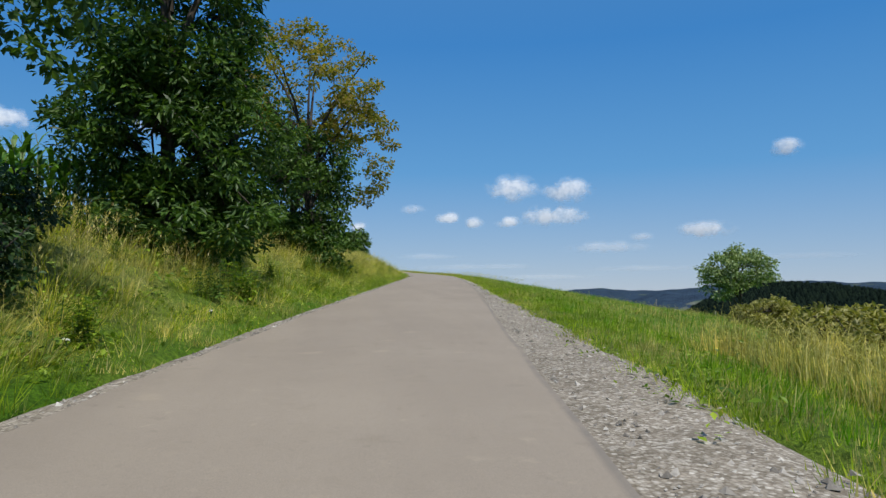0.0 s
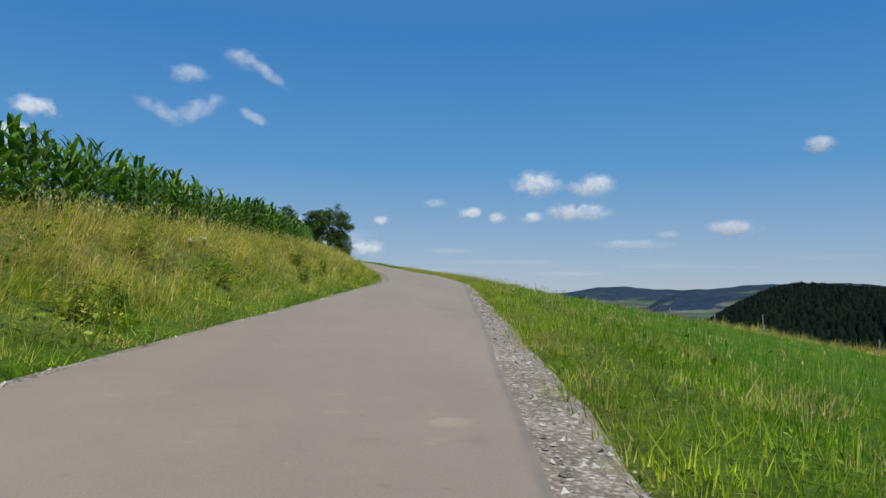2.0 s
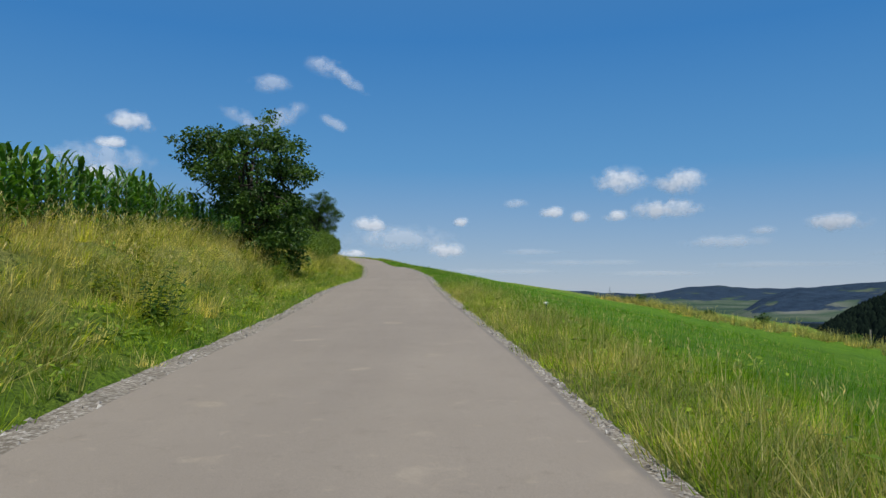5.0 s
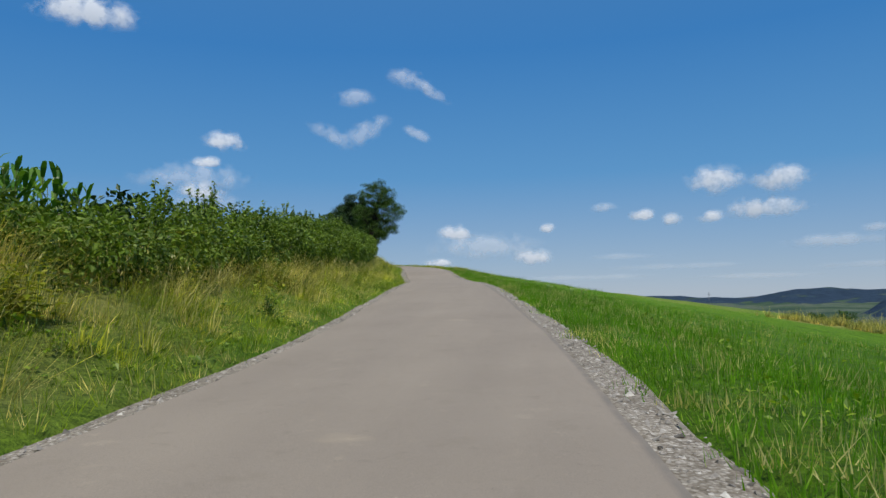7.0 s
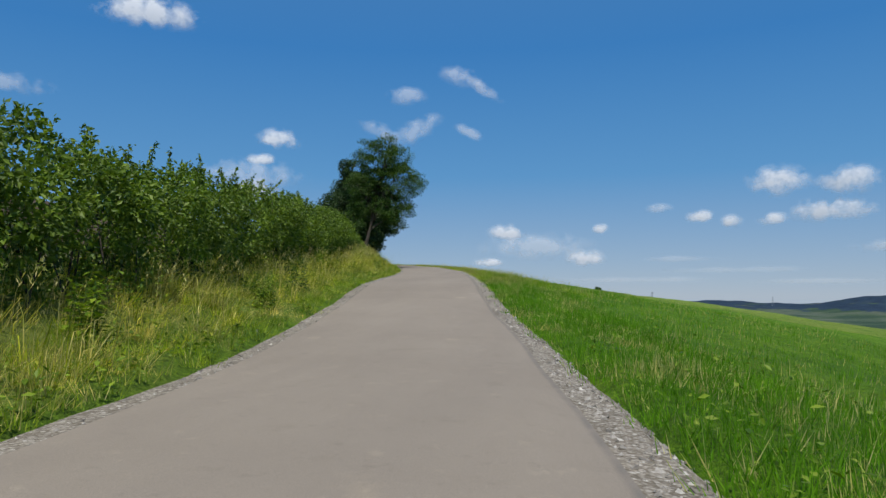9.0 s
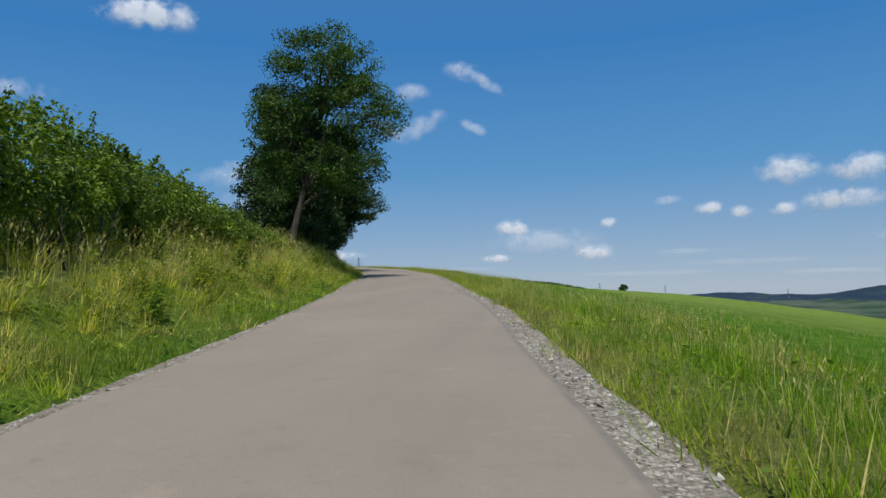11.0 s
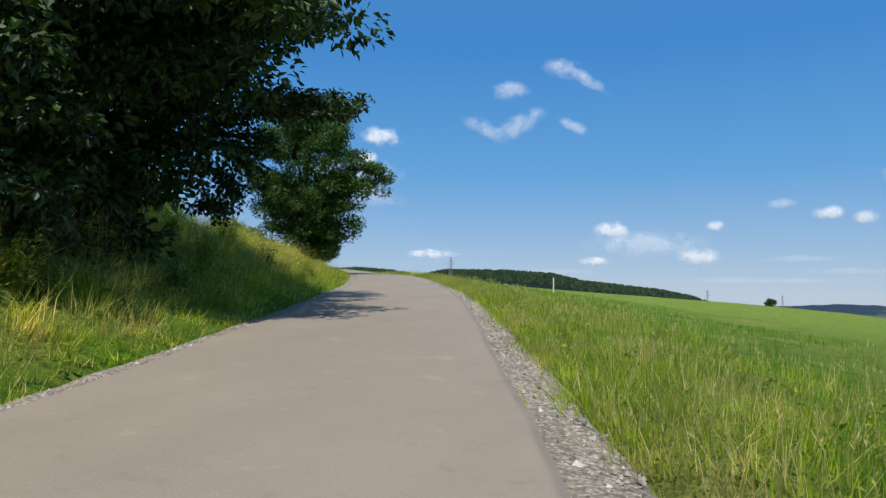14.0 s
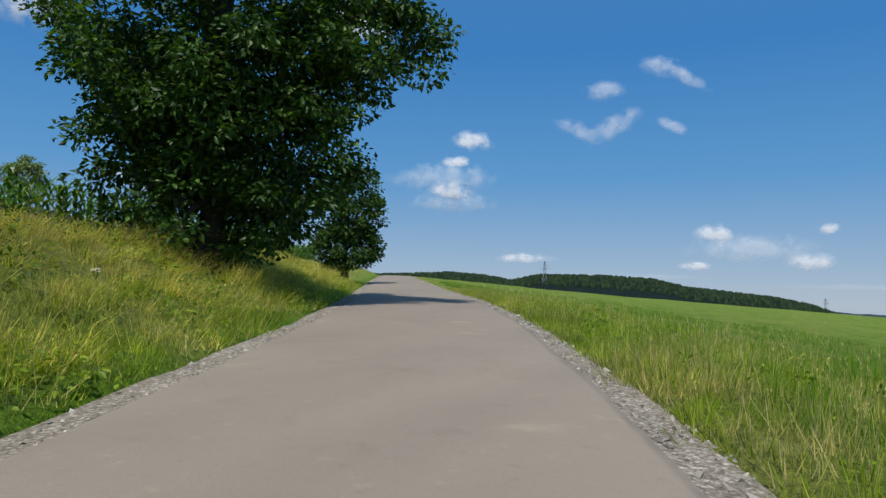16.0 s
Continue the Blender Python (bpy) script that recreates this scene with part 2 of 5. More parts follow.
def blade_material(name, greens, straws, share, mottle=1.0):
    """Grass blades: each its own shade, with straw-coloured patches."""
    m = Nodes(name, 0.75, 0.25)
    one = m.island()
    green = m.ramp(one, [(0.0, greens[0]), (0.5, greens[1]), (1.0, greens[2])])
    straw = m.ramp(one, [(0.0, straws[0]), (0.6, straws[1]), (1.0, straws[2])])
    pick = m.sums("ADD", m.sums("MULTIPLY", one, 0.5), m.sums("ADD", m.sums("MULTIPLY", m.sums("SUBTRACT", m.noise(0.9, 6, 0.65), 0.5), 2.4), 0.5))
    fac = m.ramp(pick, [(max(0.0, 0.98 - share - 0.1), (0, 0, 0)), (min(1.0, 0.98 - share + 0.1), (1, 1, 1))])
    both = m.mix(fac, green, straw)
    clump = m.ramp(m.noise(2.3, 5, 0.62), [(0.3, (0.36, 0.44, 0.36)), (0.5, (1.0, 1.0, 1.0)), (0.66, (1.75, 1.6, 1.45))])
    both = m.mix(mottle, both, clump, "MULTIPLY")
    broad = m.ramp(m.noise(0.8, 3, 0.5), [(0.34, (0.6, 0.68, 0.6)), (0.5, (1.0, 1.0, 1.0)), (0.64, (1.4, 1.32, 1.2))])
    both = m.mix(mottle, both, broad, "MULTIPLY")
    tufts = m.ramp(m.noise(8.0, 3, 0.6), [(0.33, (0.55, 0.6, 0.55)), (0.5, (1.0, 1.0, 1.0)), (0.66, (1.5, 1.42, 1.3))])
    both = m.mix(mottle, both, tufts, "MULTIPLY")
    m.leafy(both, m.mix(1.0, both, (1.3, 1.3, 0.7), "MULTIPLY"), 0.5)
    return m.mat


def leaf_material(name, a, b, c, amount=0.3, rough=0.5, spec=0.35):
    m = Nodes(name, rough, spec)
    tone = m.ramp(m.island(), [(0.0, a), (0.5, b), (1.0, c)])
    tone = m.mix(1.0, tone, m.ramp(m.noise(1.1, 4), [(0.32, (0.62, 0.64, 0.7)), (0.68, (1.4, 1.36, 1.15))]), "MULTIPLY")
    m.leafy(tone, m.mix(1.0, tone, (1.5, 1.6, 0.6), "MULTIPLY"), amount)
    return m.mat


def bark_material(name, dark, light):
    m = Nodes(name, 0.95, 0.2)
    ridges = m.noise(7.0, 6, 0.7, (1.0, 1.0, 0.18))
    m.colour(m.ramp(ridges, [(0.3, dark), (0.7, light)]))
    m.bump(ridges, 0.8, 0.03)
    return m.mat


def plain_material(name, low, high, scale=8.0, rough=0.7, spec=0.3, metal=0.0):
    m = Nodes(name, rough, spec)
    m.shader.inputs["Metallic"].default_value = metal
    m.colour(m.ramp(m.noise(scale, 5, 0.65), [(0.3, low), (0.7, high)]))
    return m.mat


def cloud_material(name, low, high, strength, grain):
    """Lit vapour that thins out towards an uneven rim."""
    m = Nodes(name, 1.0, 0.0)
    m.shader.inputs["Base Color"].default_value = (0.84, 0.84, 0.84, 1.0)
    offset = m.tree.nodes.new("ShaderNodeVectorMath")
    offset.operation = "ADD"
    other = m.tree.nodes.new("ShaderNodeObjectInfo")
    m.link(m.coords(), offset.inputs[0])
    spread = m.sums("MULTIPLY", other.outputs["Random"], 900.0)
    m.link(spread, offset.inputs[1])
    lumps = m.add("ShaderNodeTexNoise", Scale=grain, Detail=5.0, Roughness=0.52)
    m.link(offset.outputs[0], lumps.inputs["Vector"])
    falling = m.attribute("body")
    dense = m.sums("ADD", m.sums("MULTIPLY", m.sums("MAXIMUM", falling, 0.0), 1.25), m.sums("MULTIPLY", m.sums("SUBTRACT", lumps.outputs["Fac"], 0.53), 2.7))
    dense = m.sums("MULTIPLY", dense, m.sums("MINIMUM", m.sums("MULTIPLY", m.sums("MAXIMUM", falling, 0.0), 2.1), 1.0))
    alpha = m.ramp(dense, [(low, (0, 0, 0)), (high, (strength, strength, strength))])
    m.link(alpha, m.shader.inputs["Alpha"])
    return m.mat


ASPHALT = asphalt_material()
GRAVEL = gravel_material("gravel_bed", (0.2, 0.175, 0.14), (0.33, 0.295, 0.245), 34.0)
STONE = stone_material()
TURF = ground_material()
FAR = far_ground_material()
GREENS = ((0.13, 0.22, 0.01), (0.21, 0.31, 0.016), (0.33, 0.42, 0.038))
STRAWS = ((0.31, 0.28, 0.07), (0.46, 0.42, 0.13), (0.62, 0.56, 0.25))
VERGE_BLADE = blade_material("verge_blade", GREENS, STRAWS, 0.1)
BANK_BLADE = blade_material("bank_blade", ((0.25, 0.3, 0.017), (0.41, 0.44, 0.032), (0.58, 0.56, 0.085)), STRAWS, 0.26, 0.85)
MEADOW_BLADE = blade_material("meadow_blade", ((0.07, 0.2, 0.005), (0.115, 0.285, 0.007), (0.2, 0.38, 0.018)), STRAWS, 0.03, 0.45)
SEED_HEAD = blade_material("seed_head", ((0.42, 0.4, 0.1), (0.53, 0.49, 0.15), (0.62, 0.56, 0.22)), ((0.47, 0.41, 0.16), (0.57, 0.5, 0.22), (0.67, 0.59, 0.31)), 0.4, 0.5)
PALE_BLADE = blade_material("pale_blade", ((0.2, 0.28, 0.02), (0.3, 0.38, 0.035), (0.42, 0.47, 0.07)), ((0.36, 0.33, 0.11), (0.5, 0.45, 0.18), (0.62, 0.56, 0.28)), 0.3, 0.5)
EDGE_BLADE = blade_material("edge_blade", ((0.16, 0.26, 0.009), (0.26, 0.38, 0.018), (0.38, 0.47, 0.045)), ((0.25, 0.22, 0.06), (0.37, 0.33, 0.11), (0.5, 0.45, 0.19)), 0.12, 0.75)
STRAW_BLADE = blade_material("straw_blade", ((0.28, 0.29, 0.05), (0.38, 0.36, 0.08), (0.46, 0.42, 0.12)), STRAWS, 0.7, 0.8)
DRY_BLADE = blade_material("dry_blade", ((0.2, 0.22, 0.04), (0.28, 0.27, 0.06), (0.32, 0.3, 0.08)), STRAWS, 0.55)
CORN_LEAF = leaf_material("maize_leaf", (0.035, 0.105, 0.01), (0.07, 0.17, 0.018), (0.16, 0.29, 0.045), 0.28, 0.38)
CORN_STALK = plain_material("maize_stalk", (0.09, 0.13, 0.03), (0.2, 0.2, 0.07), 10.0)
ASH_LEAF = leaf_material("ash_leaf", (0.024, 0.06, 0.01), (0.046, 0.1, 0.015), (0.1, 0.175, 0.03))
MAPLE_LEAF = leaf_material("maple_leaf", (0.016, 0.045, 0.009), (0.033, 0.082, 0.013), (0.085, 0.165, 0.026))
YELLOW_LEAF = leaf_material("thin_leaf", (0.13, 0.15, 0.022), (0.22, 0.2, 0.035), (0.32, 0.22, 0.06), 0.5)
# Darker copy of the maple leaf: shade of shadowed foliage is in its colour.
SHADED_LEAF = leaf_material("shaded_leaf", (0.01, 0.028, 0.006), (0.019, 0.048, 0.008), (0.045, 0.095, 0.015), 0.12)
HEDGE_LEAF = leaf_material("hedge_leaf", (0.05, 0.098, 0.008), (0.098, 0.16, 0.014), (0.19, 0.27, 0.035))
FRUIT_LEAF = leaf_material("fruit_leaf", (0.1, 0.16, 0.055), (0.17, 0.235, 0.09), (0.3, 0.36, 0.19))
WEED_LEAF = leaf_material("weed_leaf", (0.065, 0.13, 0.008), (0.14, 0.225, 0.013), (0.27, 0.36, 0.035))
BANK_LEAF = leaf_material("herb_leaf", (0.13, 0.17, 0.01), (0.25, 0.28, 0.02), (0.4, 0.4, 0.05))
DARK_WEED = leaf_material("nettle_leaf", (0.03, 0.075, 0.01), (0.05, 0.11, 0.014), (0.09, 0.16, 0.025))
SCRUB_LEAF = leaf_material("scrub_leaf", (0.15, 0.15, 0.03), (0.23, 0.22, 0.05), (0.33, 0.31, 0.1))
BARK = bark_material("bark", (0.026, 0.022, 0.018), (0.09, 0.077, 0.062))
WOOD = bark_material("grey_wood", (0.2, 0.18, 0.15), (0.38, 0.35, 0.3))
WHITE_PAINT = plain_material("weathered_white", (0.5, 0.49, 0.45), (0.72, 0.71, 0.68), 12.0)
PETAL = plain_material("white_petal", (0.72, 0.7, 0.58), (0.85, 0.83, 0.72), 60.0, 0.8)
PETAL_YELLOW = plain_material("yellow_petal", (0.6, 0.45, 0.02), (0.75, 0.6, 0.05), 60.0, 0.8)
PETAL_PINK = plain_material("purple_petal", (0.4, 0.1, 0.32), (0.5, 0.18, 0.42), 60.0, 0.8)
STEM = plain_material("green_stem", (0.05, 0.11, 0.02), (0.1, 0.18, 0.04), 20.0)
STEEL = plain_material("galvanised_steel", (0.22, 0.24, 0.26), (0.34, 0.36, 0.38), 3.0, 0.55, 0.4, 0.6)
CONIFER = leaf_material("far_foliage", (0.004, 0.008, 0.007), (0.007, 0.013, 0.01), (0.011, 0.019, 0.013), 0.03, 0.95, 0.02)
RIDGE_LEAF = leaf_material("ridge_foliage", (0.016, 0.03, 0.018), (0.024, 0.042, 0.024), (0.036, 0.06, 0.03), 0.03, 0.95, 0.02)
CLOUD = cloud_material("cloud_vapour", 0.0, 1.12, 0.86, 0.0125)
WISP = cloud_material("thin_vapour", 0.0, 1.3, 0.38, 0.013)
HAZE = cloud_material("haze_vapour", 0.05, 1.0, 0.22, 0.004)


# ---- the lie of the land ----
# Middle of the road, a knot every half second of the drive from one second before its start.
ROAD_X = [-3.45, -2.13, -0.84, 0.41, 1.74, 3.18, 4.54, 5.81, 6.95, 8.00, 8.97, 9.34, 9.43, 9.11, 8.58, 7.98, 7.58, 7.18, 6.30, 5.26, 4.18, 2.88, 1.27, -0.25, -1.59, -2.98, -4.50, -6.15, -7.90, -9.79, -12.03, -14.53, -17.14, -19.88, -22.70, -25.76, -29.16, -32.93, -36.95, -41.06, -45.18, -49.28, -53.38]
ROAD_Y = [-15.62, -7.75, 0.15, 8.11, 16.20, 24.80, 33.85, 42.83, 51.21, 59.00, 66.61, 74.06, 81.83, 89.92, 98.28, 106.84, 115.58, 124.42, 133.27, 142.09, 150.77, 159.15, 167.10, 174.70, 181.98, 188.78, 195.55, 201.73, 208.45, 215.56, 222.96, 230.11, 237.26, 244.07, 250.52, 256.99, 263.48, 269.96, 276.45, 283.01, 289.65, 296.34, 303.07]
ROAD_Z = [-1.66, -1.27, -0.88, -0.50, -0.11, 0.27, 0.62, 0.95, 1.23, 1.50, 1.74, 1.99, 2.31, 2.62, 2.96, 3.40, 3.75, 4.11, 4.61, 5.11, 5.50, 5.78, 6.31, 7.02, 7.46, 7.82, 8.25, 8.57, 8.93, 9.31, 9.74, 10.10, 10.51, 10.89, 11.17, 11.56, 11.91, 12.22, 12.48, 12.75, 13.05, 13.36, 13.68]
KNOTS = np.stack([ROAD_X, ROAD_Y, ROAD_Z], -1)


def along(s):
    """The road's middle at s, in knots' seconds; it goes straight on at both ends and tips over beyond the crest."""
    s = np.asarray(s, float)
    last = (len(KNOTS) - 1) / 2 - 1.0
    inside = np.clip(s, -1.0, last)
    ext = np.vstack([2 * KNOTS[0] - KNOTS[1], KNOTS, 2 * KNOTS[-1] - KNOTS[-2]])
    k = np.clip(np.floor(2 * inside + 2.0).astype(int), 0, len(KNOTS) - 2)
    w = (2 * inside + 2.0 - k)[..., None]
    a, b, c, d = ext[k], ext[k + 1], ext[k + 2], ext[k + 3]
    out = b + 0.5 * w * (c - a + w * (2 * a - 5 * b + 4 * c - d + w * (3 * (b - c) + d - a)))
    out = out + 2 * (s - inside)[..., None] * np.where((s > last)[..., None], KNOTS[-1] - KNOTS[-2], KNOTS[1] - KNOTS[0])
    over = np.clip(s - 21.0, 0, 12)
    out[..., 2] -= 0.055 * over**2
    return out


def across(s):
    """Unit vectors to the right of the road at s."""
    way = along(np.asarray(s) + 0.02) - along(np.asarray(s) - 0.02)
    way = way[..., :2] / np.linalg.norm(way[..., :2], axis=-1, keepdims=True)
    return np.stack([way[..., 1], -way[..., 0]], -1)


HALF = 1.8  # half the width of the asphalt


def left_rise(s, d):
    """Height above the road of the bank and the maize field, for d left of the road (positive outward)."""
    top = np.interp(s, [-3, 0.5, 2, 4, 5, 6.3, 7.4, 8.3, 9.3, 11, 12, 13, 14.5, 15.5, 16.2, 16.8, 18, 22], [1.3, 1.5, 1.5, 1.5, 1.3, 1.6, 1.3, 0.95, 0.75, 0.85, 1.4, 1.8, 2.0, 1.95, 1.6, 1.35, 1.3, 1.2])
    shape = np.interp(d, [1.8, 2.2, 3.1, 4.3, 5.6, 7.0], [0.0, -0.03, 0.06, 0.42, 0.88, 1.05])
    return top * shape + np.interp(s, [11, 13, 15, 16.5], [0.07, 0.04, 0.04, -0.06]) * np.clip(d - 7.0, 0, 8) + np.interp(s, [13, 16], [0.14, 0.2]) * np.clip(d - 15.0, 0, 60)


def right_fall(s, d):
    """Height under the road's level of the meadow to the right."""
    slope = np.interp(s, [0, 3, 5, 8, 10.5, 12.5, 14, 16, 18, 20, 23, 27], [0.15, 0.162, 0.181, 0.185, 0.173, 0.171, 0.142, 0.123, 0.104, 0.097, 0.078, 0.053])
    brink = np.interp(s, [4, 6, 8, 10, 12, 13.5, 16, 19], [48.5, 48.5, 49.0, 49.5, 50.0, 66.0, 178.0, 160.0])
    fall = -slope * np.clip(d - 3.2, 0, None) - np.interp(d, [1.8, 2.3, 3.2], [0.0, 0.04, 0.1])
    fall = fall + 0.65 * np.exp(-(((d - 45.5) / 3.2) ** 2)) * np.interp(s, [11, 13], [1, 0])
    return fall - np.interp(s, [11, 13], [0.8, 0.22]) * np.clip(d - brink, 0, None)


def table(az, pairs):
    return np.interp(az, [a for a, _ in pairs], [b for _, b in pairs])


def country(x, y):
    """Height of the far land: valley, wooded slopes and ridges round the field."""
    az = np.degrees(np.arctan2(x, y - 130.0))
    r = np.hypot(x, y - 130.0)
    floor = np.interp(az, [-180, -60, -20, -2, 6, 30, 140, 180], [10, 12, 0, -20, -55, -60, -50, 10])
    near = 2 + 1150 * np.tan(np.radians(table(az, [(-75, 0.80), (-40, 1.80), (-30, 1.95), (-25, 2.20), (-22.5, 2.05), (-20.4, 1.70), (-18.5, 2.15), (-14, 2.15), (-10.4, 1.95), (-8, 1.40), (-6, 1.20), (-2.5, 0.80), (-0.5, 0.40), (1.0, -0.15), (2.0, -0.80), (5, -2.50), (9, -4.00)])))
    flank = 2 + 860 * np.tan(np.radians(table(az, [(28, -5), (30.5, -3.6), (32, -2.5), (34.2, -1.3), (36, -0.45), (38, -0.1), (43, -0.35), (47.5, -1.1), (60, -2.2), (100, -3), (130, -4)])))
    middle = 3 + 1750 * np.tan(np.radians(table(az, [(22, -2.5), (24.6, -1.5), (25.6, -0.8), (27, -0.3), (28.2, 0.0), (31.5, 0.25), (33, 0.4), (36, 0.6), (40, 0.5), (44, 0.2), (50, 0.0), (70, 0.2), (120, -1)])))
    back = 6 + 3500 * np.tan(np.radians(table(az, [(-60, 0.3), (-20, 0.5), (5, -0.6), (9, -0.25), (12, -0.4), (14, -0.6), (15.5, -0.62), (17.3, -0.5), (19, -0.05), (20, 0.1), (22, 0.12), (23.4, 0.05), (25.0, -0.14), (27, -0.1), (30, 0.1), (33, 0.3), (40, 0.35), (44, 0.5), (47, 0.55), (60, 0.6), (120, 0.4), (180, 0.3)])))
    back = back + 9 * wave(x, y, 240, 2.0) + 4 * wave(x, y, 80, 4.0)
    middle = middle + 3.0 * wave(x, y, 60, 6.0) + 2.2 * wave(x, y, 17, 3.0)
    back = back + 3.0 * wave(x, y, 34, 9.0)
    out = floor + np.clip(back - floor, 0, None) * np.exp(-(((r - 3600) / 700) ** 2))
    out = np.maximum(out, floor + np.clip(middle - floor, 0, None) * np.exp(-(((r - 1750) / 330) ** 2)))
    out = np.maximum(out, floor + np.clip(near - floor, 0, None) * np.exp(-(((r - 1180) / 330) ** 2)))
    out = np.maximum(out, floor + np.clip(flank - floor, 0, None) * np.exp(-(((r - 860) / np.where(r < 860, 300, 200)) ** 2)))
    return out


TRACK_S = np.arange(-4.0, 34.0, 0.05)
TRACK = along(TRACK_S)
TRACK_RIGHT = across(TRACK_S)


def by_road(x, y):
    """s and d of points of the plan, by the nearest place of the road."""
    x, y = np.atleast_1d(x).astype(float), np.atleast_1d(y).astype(float)
    s, d = np.empty_like(x), np.empty_like(x)
    for i in range(0, len(x), 4000):
        p = np.stack([x[i:i + 4000], y[i:i + 4000]], -1)
        k = ((p[:, None] - TRACK[None, :, :2]) ** 2).sum(-1).argmin(1)
        s[i:i + 4000] = TRACK_S[k]
        d[i:i + 4000] = ((p - TRACK[k, :2]) * TRACK_RIGHT[k]).sum(-1)
    return s, d


def rise(s, d, x, y):
    """The ground's height above the sea of this scene at s, d and its plan point x, y."""
    base = along(s)[..., 2]
    near = base + np.where(d < 0, left_rise(s, -d), right_fall(s, d))
    rough = np.clip((np.abs(d) - 2.4) / 3.0, 0, 1)
    near = near + rough * (0.07 * wave(x, y, 2.2, 1.0) + 0.16 * wave(x, y, 9.0, 3.0) * np.clip((np.abs(d) - 4) / 10, 0.2, 1))
    near = near + 0.15 * wave(x, y, 0.75, 12.0) * np.clip((-d - 3.0) / 0.8, 0, 1) * np.clip((9.0 + d) / 1.5, 0, 1)
    r = np.hypot(x, y - 130.0)
    w = np.clip((r - 330) / 300, 0, 1)
    w = w * w * (3 - 2 * w)
    return near * (1 - w) + country(x, y) * w


def place(s, d):
    """The points of the ground at s, d."""
    s, d = np.broadcast_arrays(np.asarray(s, float), np.asarray(d, float))
    p = along(s)
    xy = p[..., :2] + across(s) * d[..., None]
    return np.stack([xy[..., 0], xy[..., 1], rise(s, d, xy[..., 0], xy[..., 1])], -1)


def sheet(points):
    """Quads over a grid of points."""
    n, m = points.shape[:2]
    i, j = np.meshgrid(np.arange(n - 1), np.arange(m - 1), indexing="ij")
    return np.stack([i * m + j, i * m + j + 1, (i + 1) * m + j + 1, (i + 1) * m + j], -1).reshape(-1, 4)


def give(ob, name, values):
    layer = ob.data.attributes.new(name, "FLOAT", "POINT")
    layer.data.foreach_set("value", np.asarray(values, np.float32).ravel())


def shoulder_width(s, side):
    if side < 0:
        return np.interp(s, [0, 3, 4, 5, 7, 11, 12.2, 12.6, 13.1, 14, 17], [0.42, 0.38, 0.6, 0.6, 0.42, 0.5, 0.24, 0.3, 0.62, 0.4, 0.55])
    return np.interp(s, [-1, 0.3, 0.8, 1.4, 2.2, 3.4, 4.2, 5.4, 7.5, 8.3, 10.6, 13, 16, 18], [1.45, 1.35, 1.05, 0.58, 0.56, 0.46, 0.28, 0.3, 0.58, 0.58, 0.5, 0.58, 0.54, 0.5])


# Ground: one sheet along the road with its bank, field and meadow.
D_STEPS = np.concatenate([-np.geomspace(120, 8, 20), -np.linspace(7.5, 3.0, 14), -np.linspace(2.8, 1.8, 8), [-1.5, 0.0, 1.5], np.linspace(1.8, 3.6, 14), np.linspace(4.0, 9.0, 12), np.geomspace(9.8, 230, 34)])
S_STEPS = np.arange(-3.0, 31.01, 0.06)
gs, gd = np.meshgrid(S_STEPS, D_STEPS, indexing="ij")
gp = place(gs, gd)
bed_width = np.where(gd < 0, shoulder_width(gs, -1), shoulder_width(gs, 1))
gp[..., 2] -= 0.12 * np.clip((HALF + bed_width * 1.15 + 0.12 - np.abs(gd)) / 0.12, 0, 1)
ground = solid("ground", gp.reshape(-1, 3), sheet(gp), TURF, smooth=True)
strip = np.exp(-(((gd - 45) / 4.5) ** 2)) * (gs < 12)
dryness = np.interp(gd, [-7.5, -6, -3.4, -2.4, 2.2, 2.8, 5.5, 8.0], [0.6, 0.65, 0.45, 0.32, 0.5, 0.42, 0.15, 0.02]) + 1.0 * strip
dryness = np.where(gd > 2.2, dryness * np.interp(gs, [0, 4, 4.6, 6.2, 6.8, 10.6, 11.4, 18], [1, 1, 1.3, 1.3, 0.4, 0.4, 1.2, 1.2]), dryness)
dryness = np.where((gs > 13.2) & (gd > 3), np.maximum(dryness, 0.42), dryness)
dryness = np.where((gs < 1.6) & (gd > 3), np.maximum(dryness, 0.42), dryness)
dryness = np.where((gd > 49) & (gs < 11), 0.25, dryness)
give(ground, "dry", dryness)
give(ground, "soil", np.clip((-gd - 7.2 - np.interp(gs, [7.0, 7.6, 13.0, 13.6], [0, 3.0, 3.0, 0])) / 0.6, 0, 1))
tagged(ground, "grassy hillside with a roadside bank and sloping green meadow", "ground", kind="structure")

# Far land out to the horizon.
az, ring = np.meshgrid(np.radians(np.concatenate([np.arange(-180, -46, 2.0), np.arange(-46, 60, 0.3), np.arange(60, 180.1, 2.0)])), np.concatenate([np.linspace(40, 400, 14), np.geomspace(420, 4700, 66)]), indexing="ij")
fx, fy = ring * np.sin(az), 130 + ring * np.cos(az)
fs, fd = by_road(fx.ravel(), fy.ravel())
fz = rise(fs, fd, fx.ravel(), fy.ravel()).reshape(fx.shape)
inside = ((fs > -2.8) & (fs < 30.6) & (fd > -117) & (fd < 222)).reshape(fx.shape)
fz = fz - np.where(inside, 2.5, 0.0)
fp = np.stack([fx, fy, fz], -1)
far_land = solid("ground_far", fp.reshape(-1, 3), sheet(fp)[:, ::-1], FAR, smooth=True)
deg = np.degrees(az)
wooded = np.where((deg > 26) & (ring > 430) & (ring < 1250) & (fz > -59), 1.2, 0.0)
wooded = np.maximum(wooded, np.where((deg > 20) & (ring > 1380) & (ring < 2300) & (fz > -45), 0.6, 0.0))
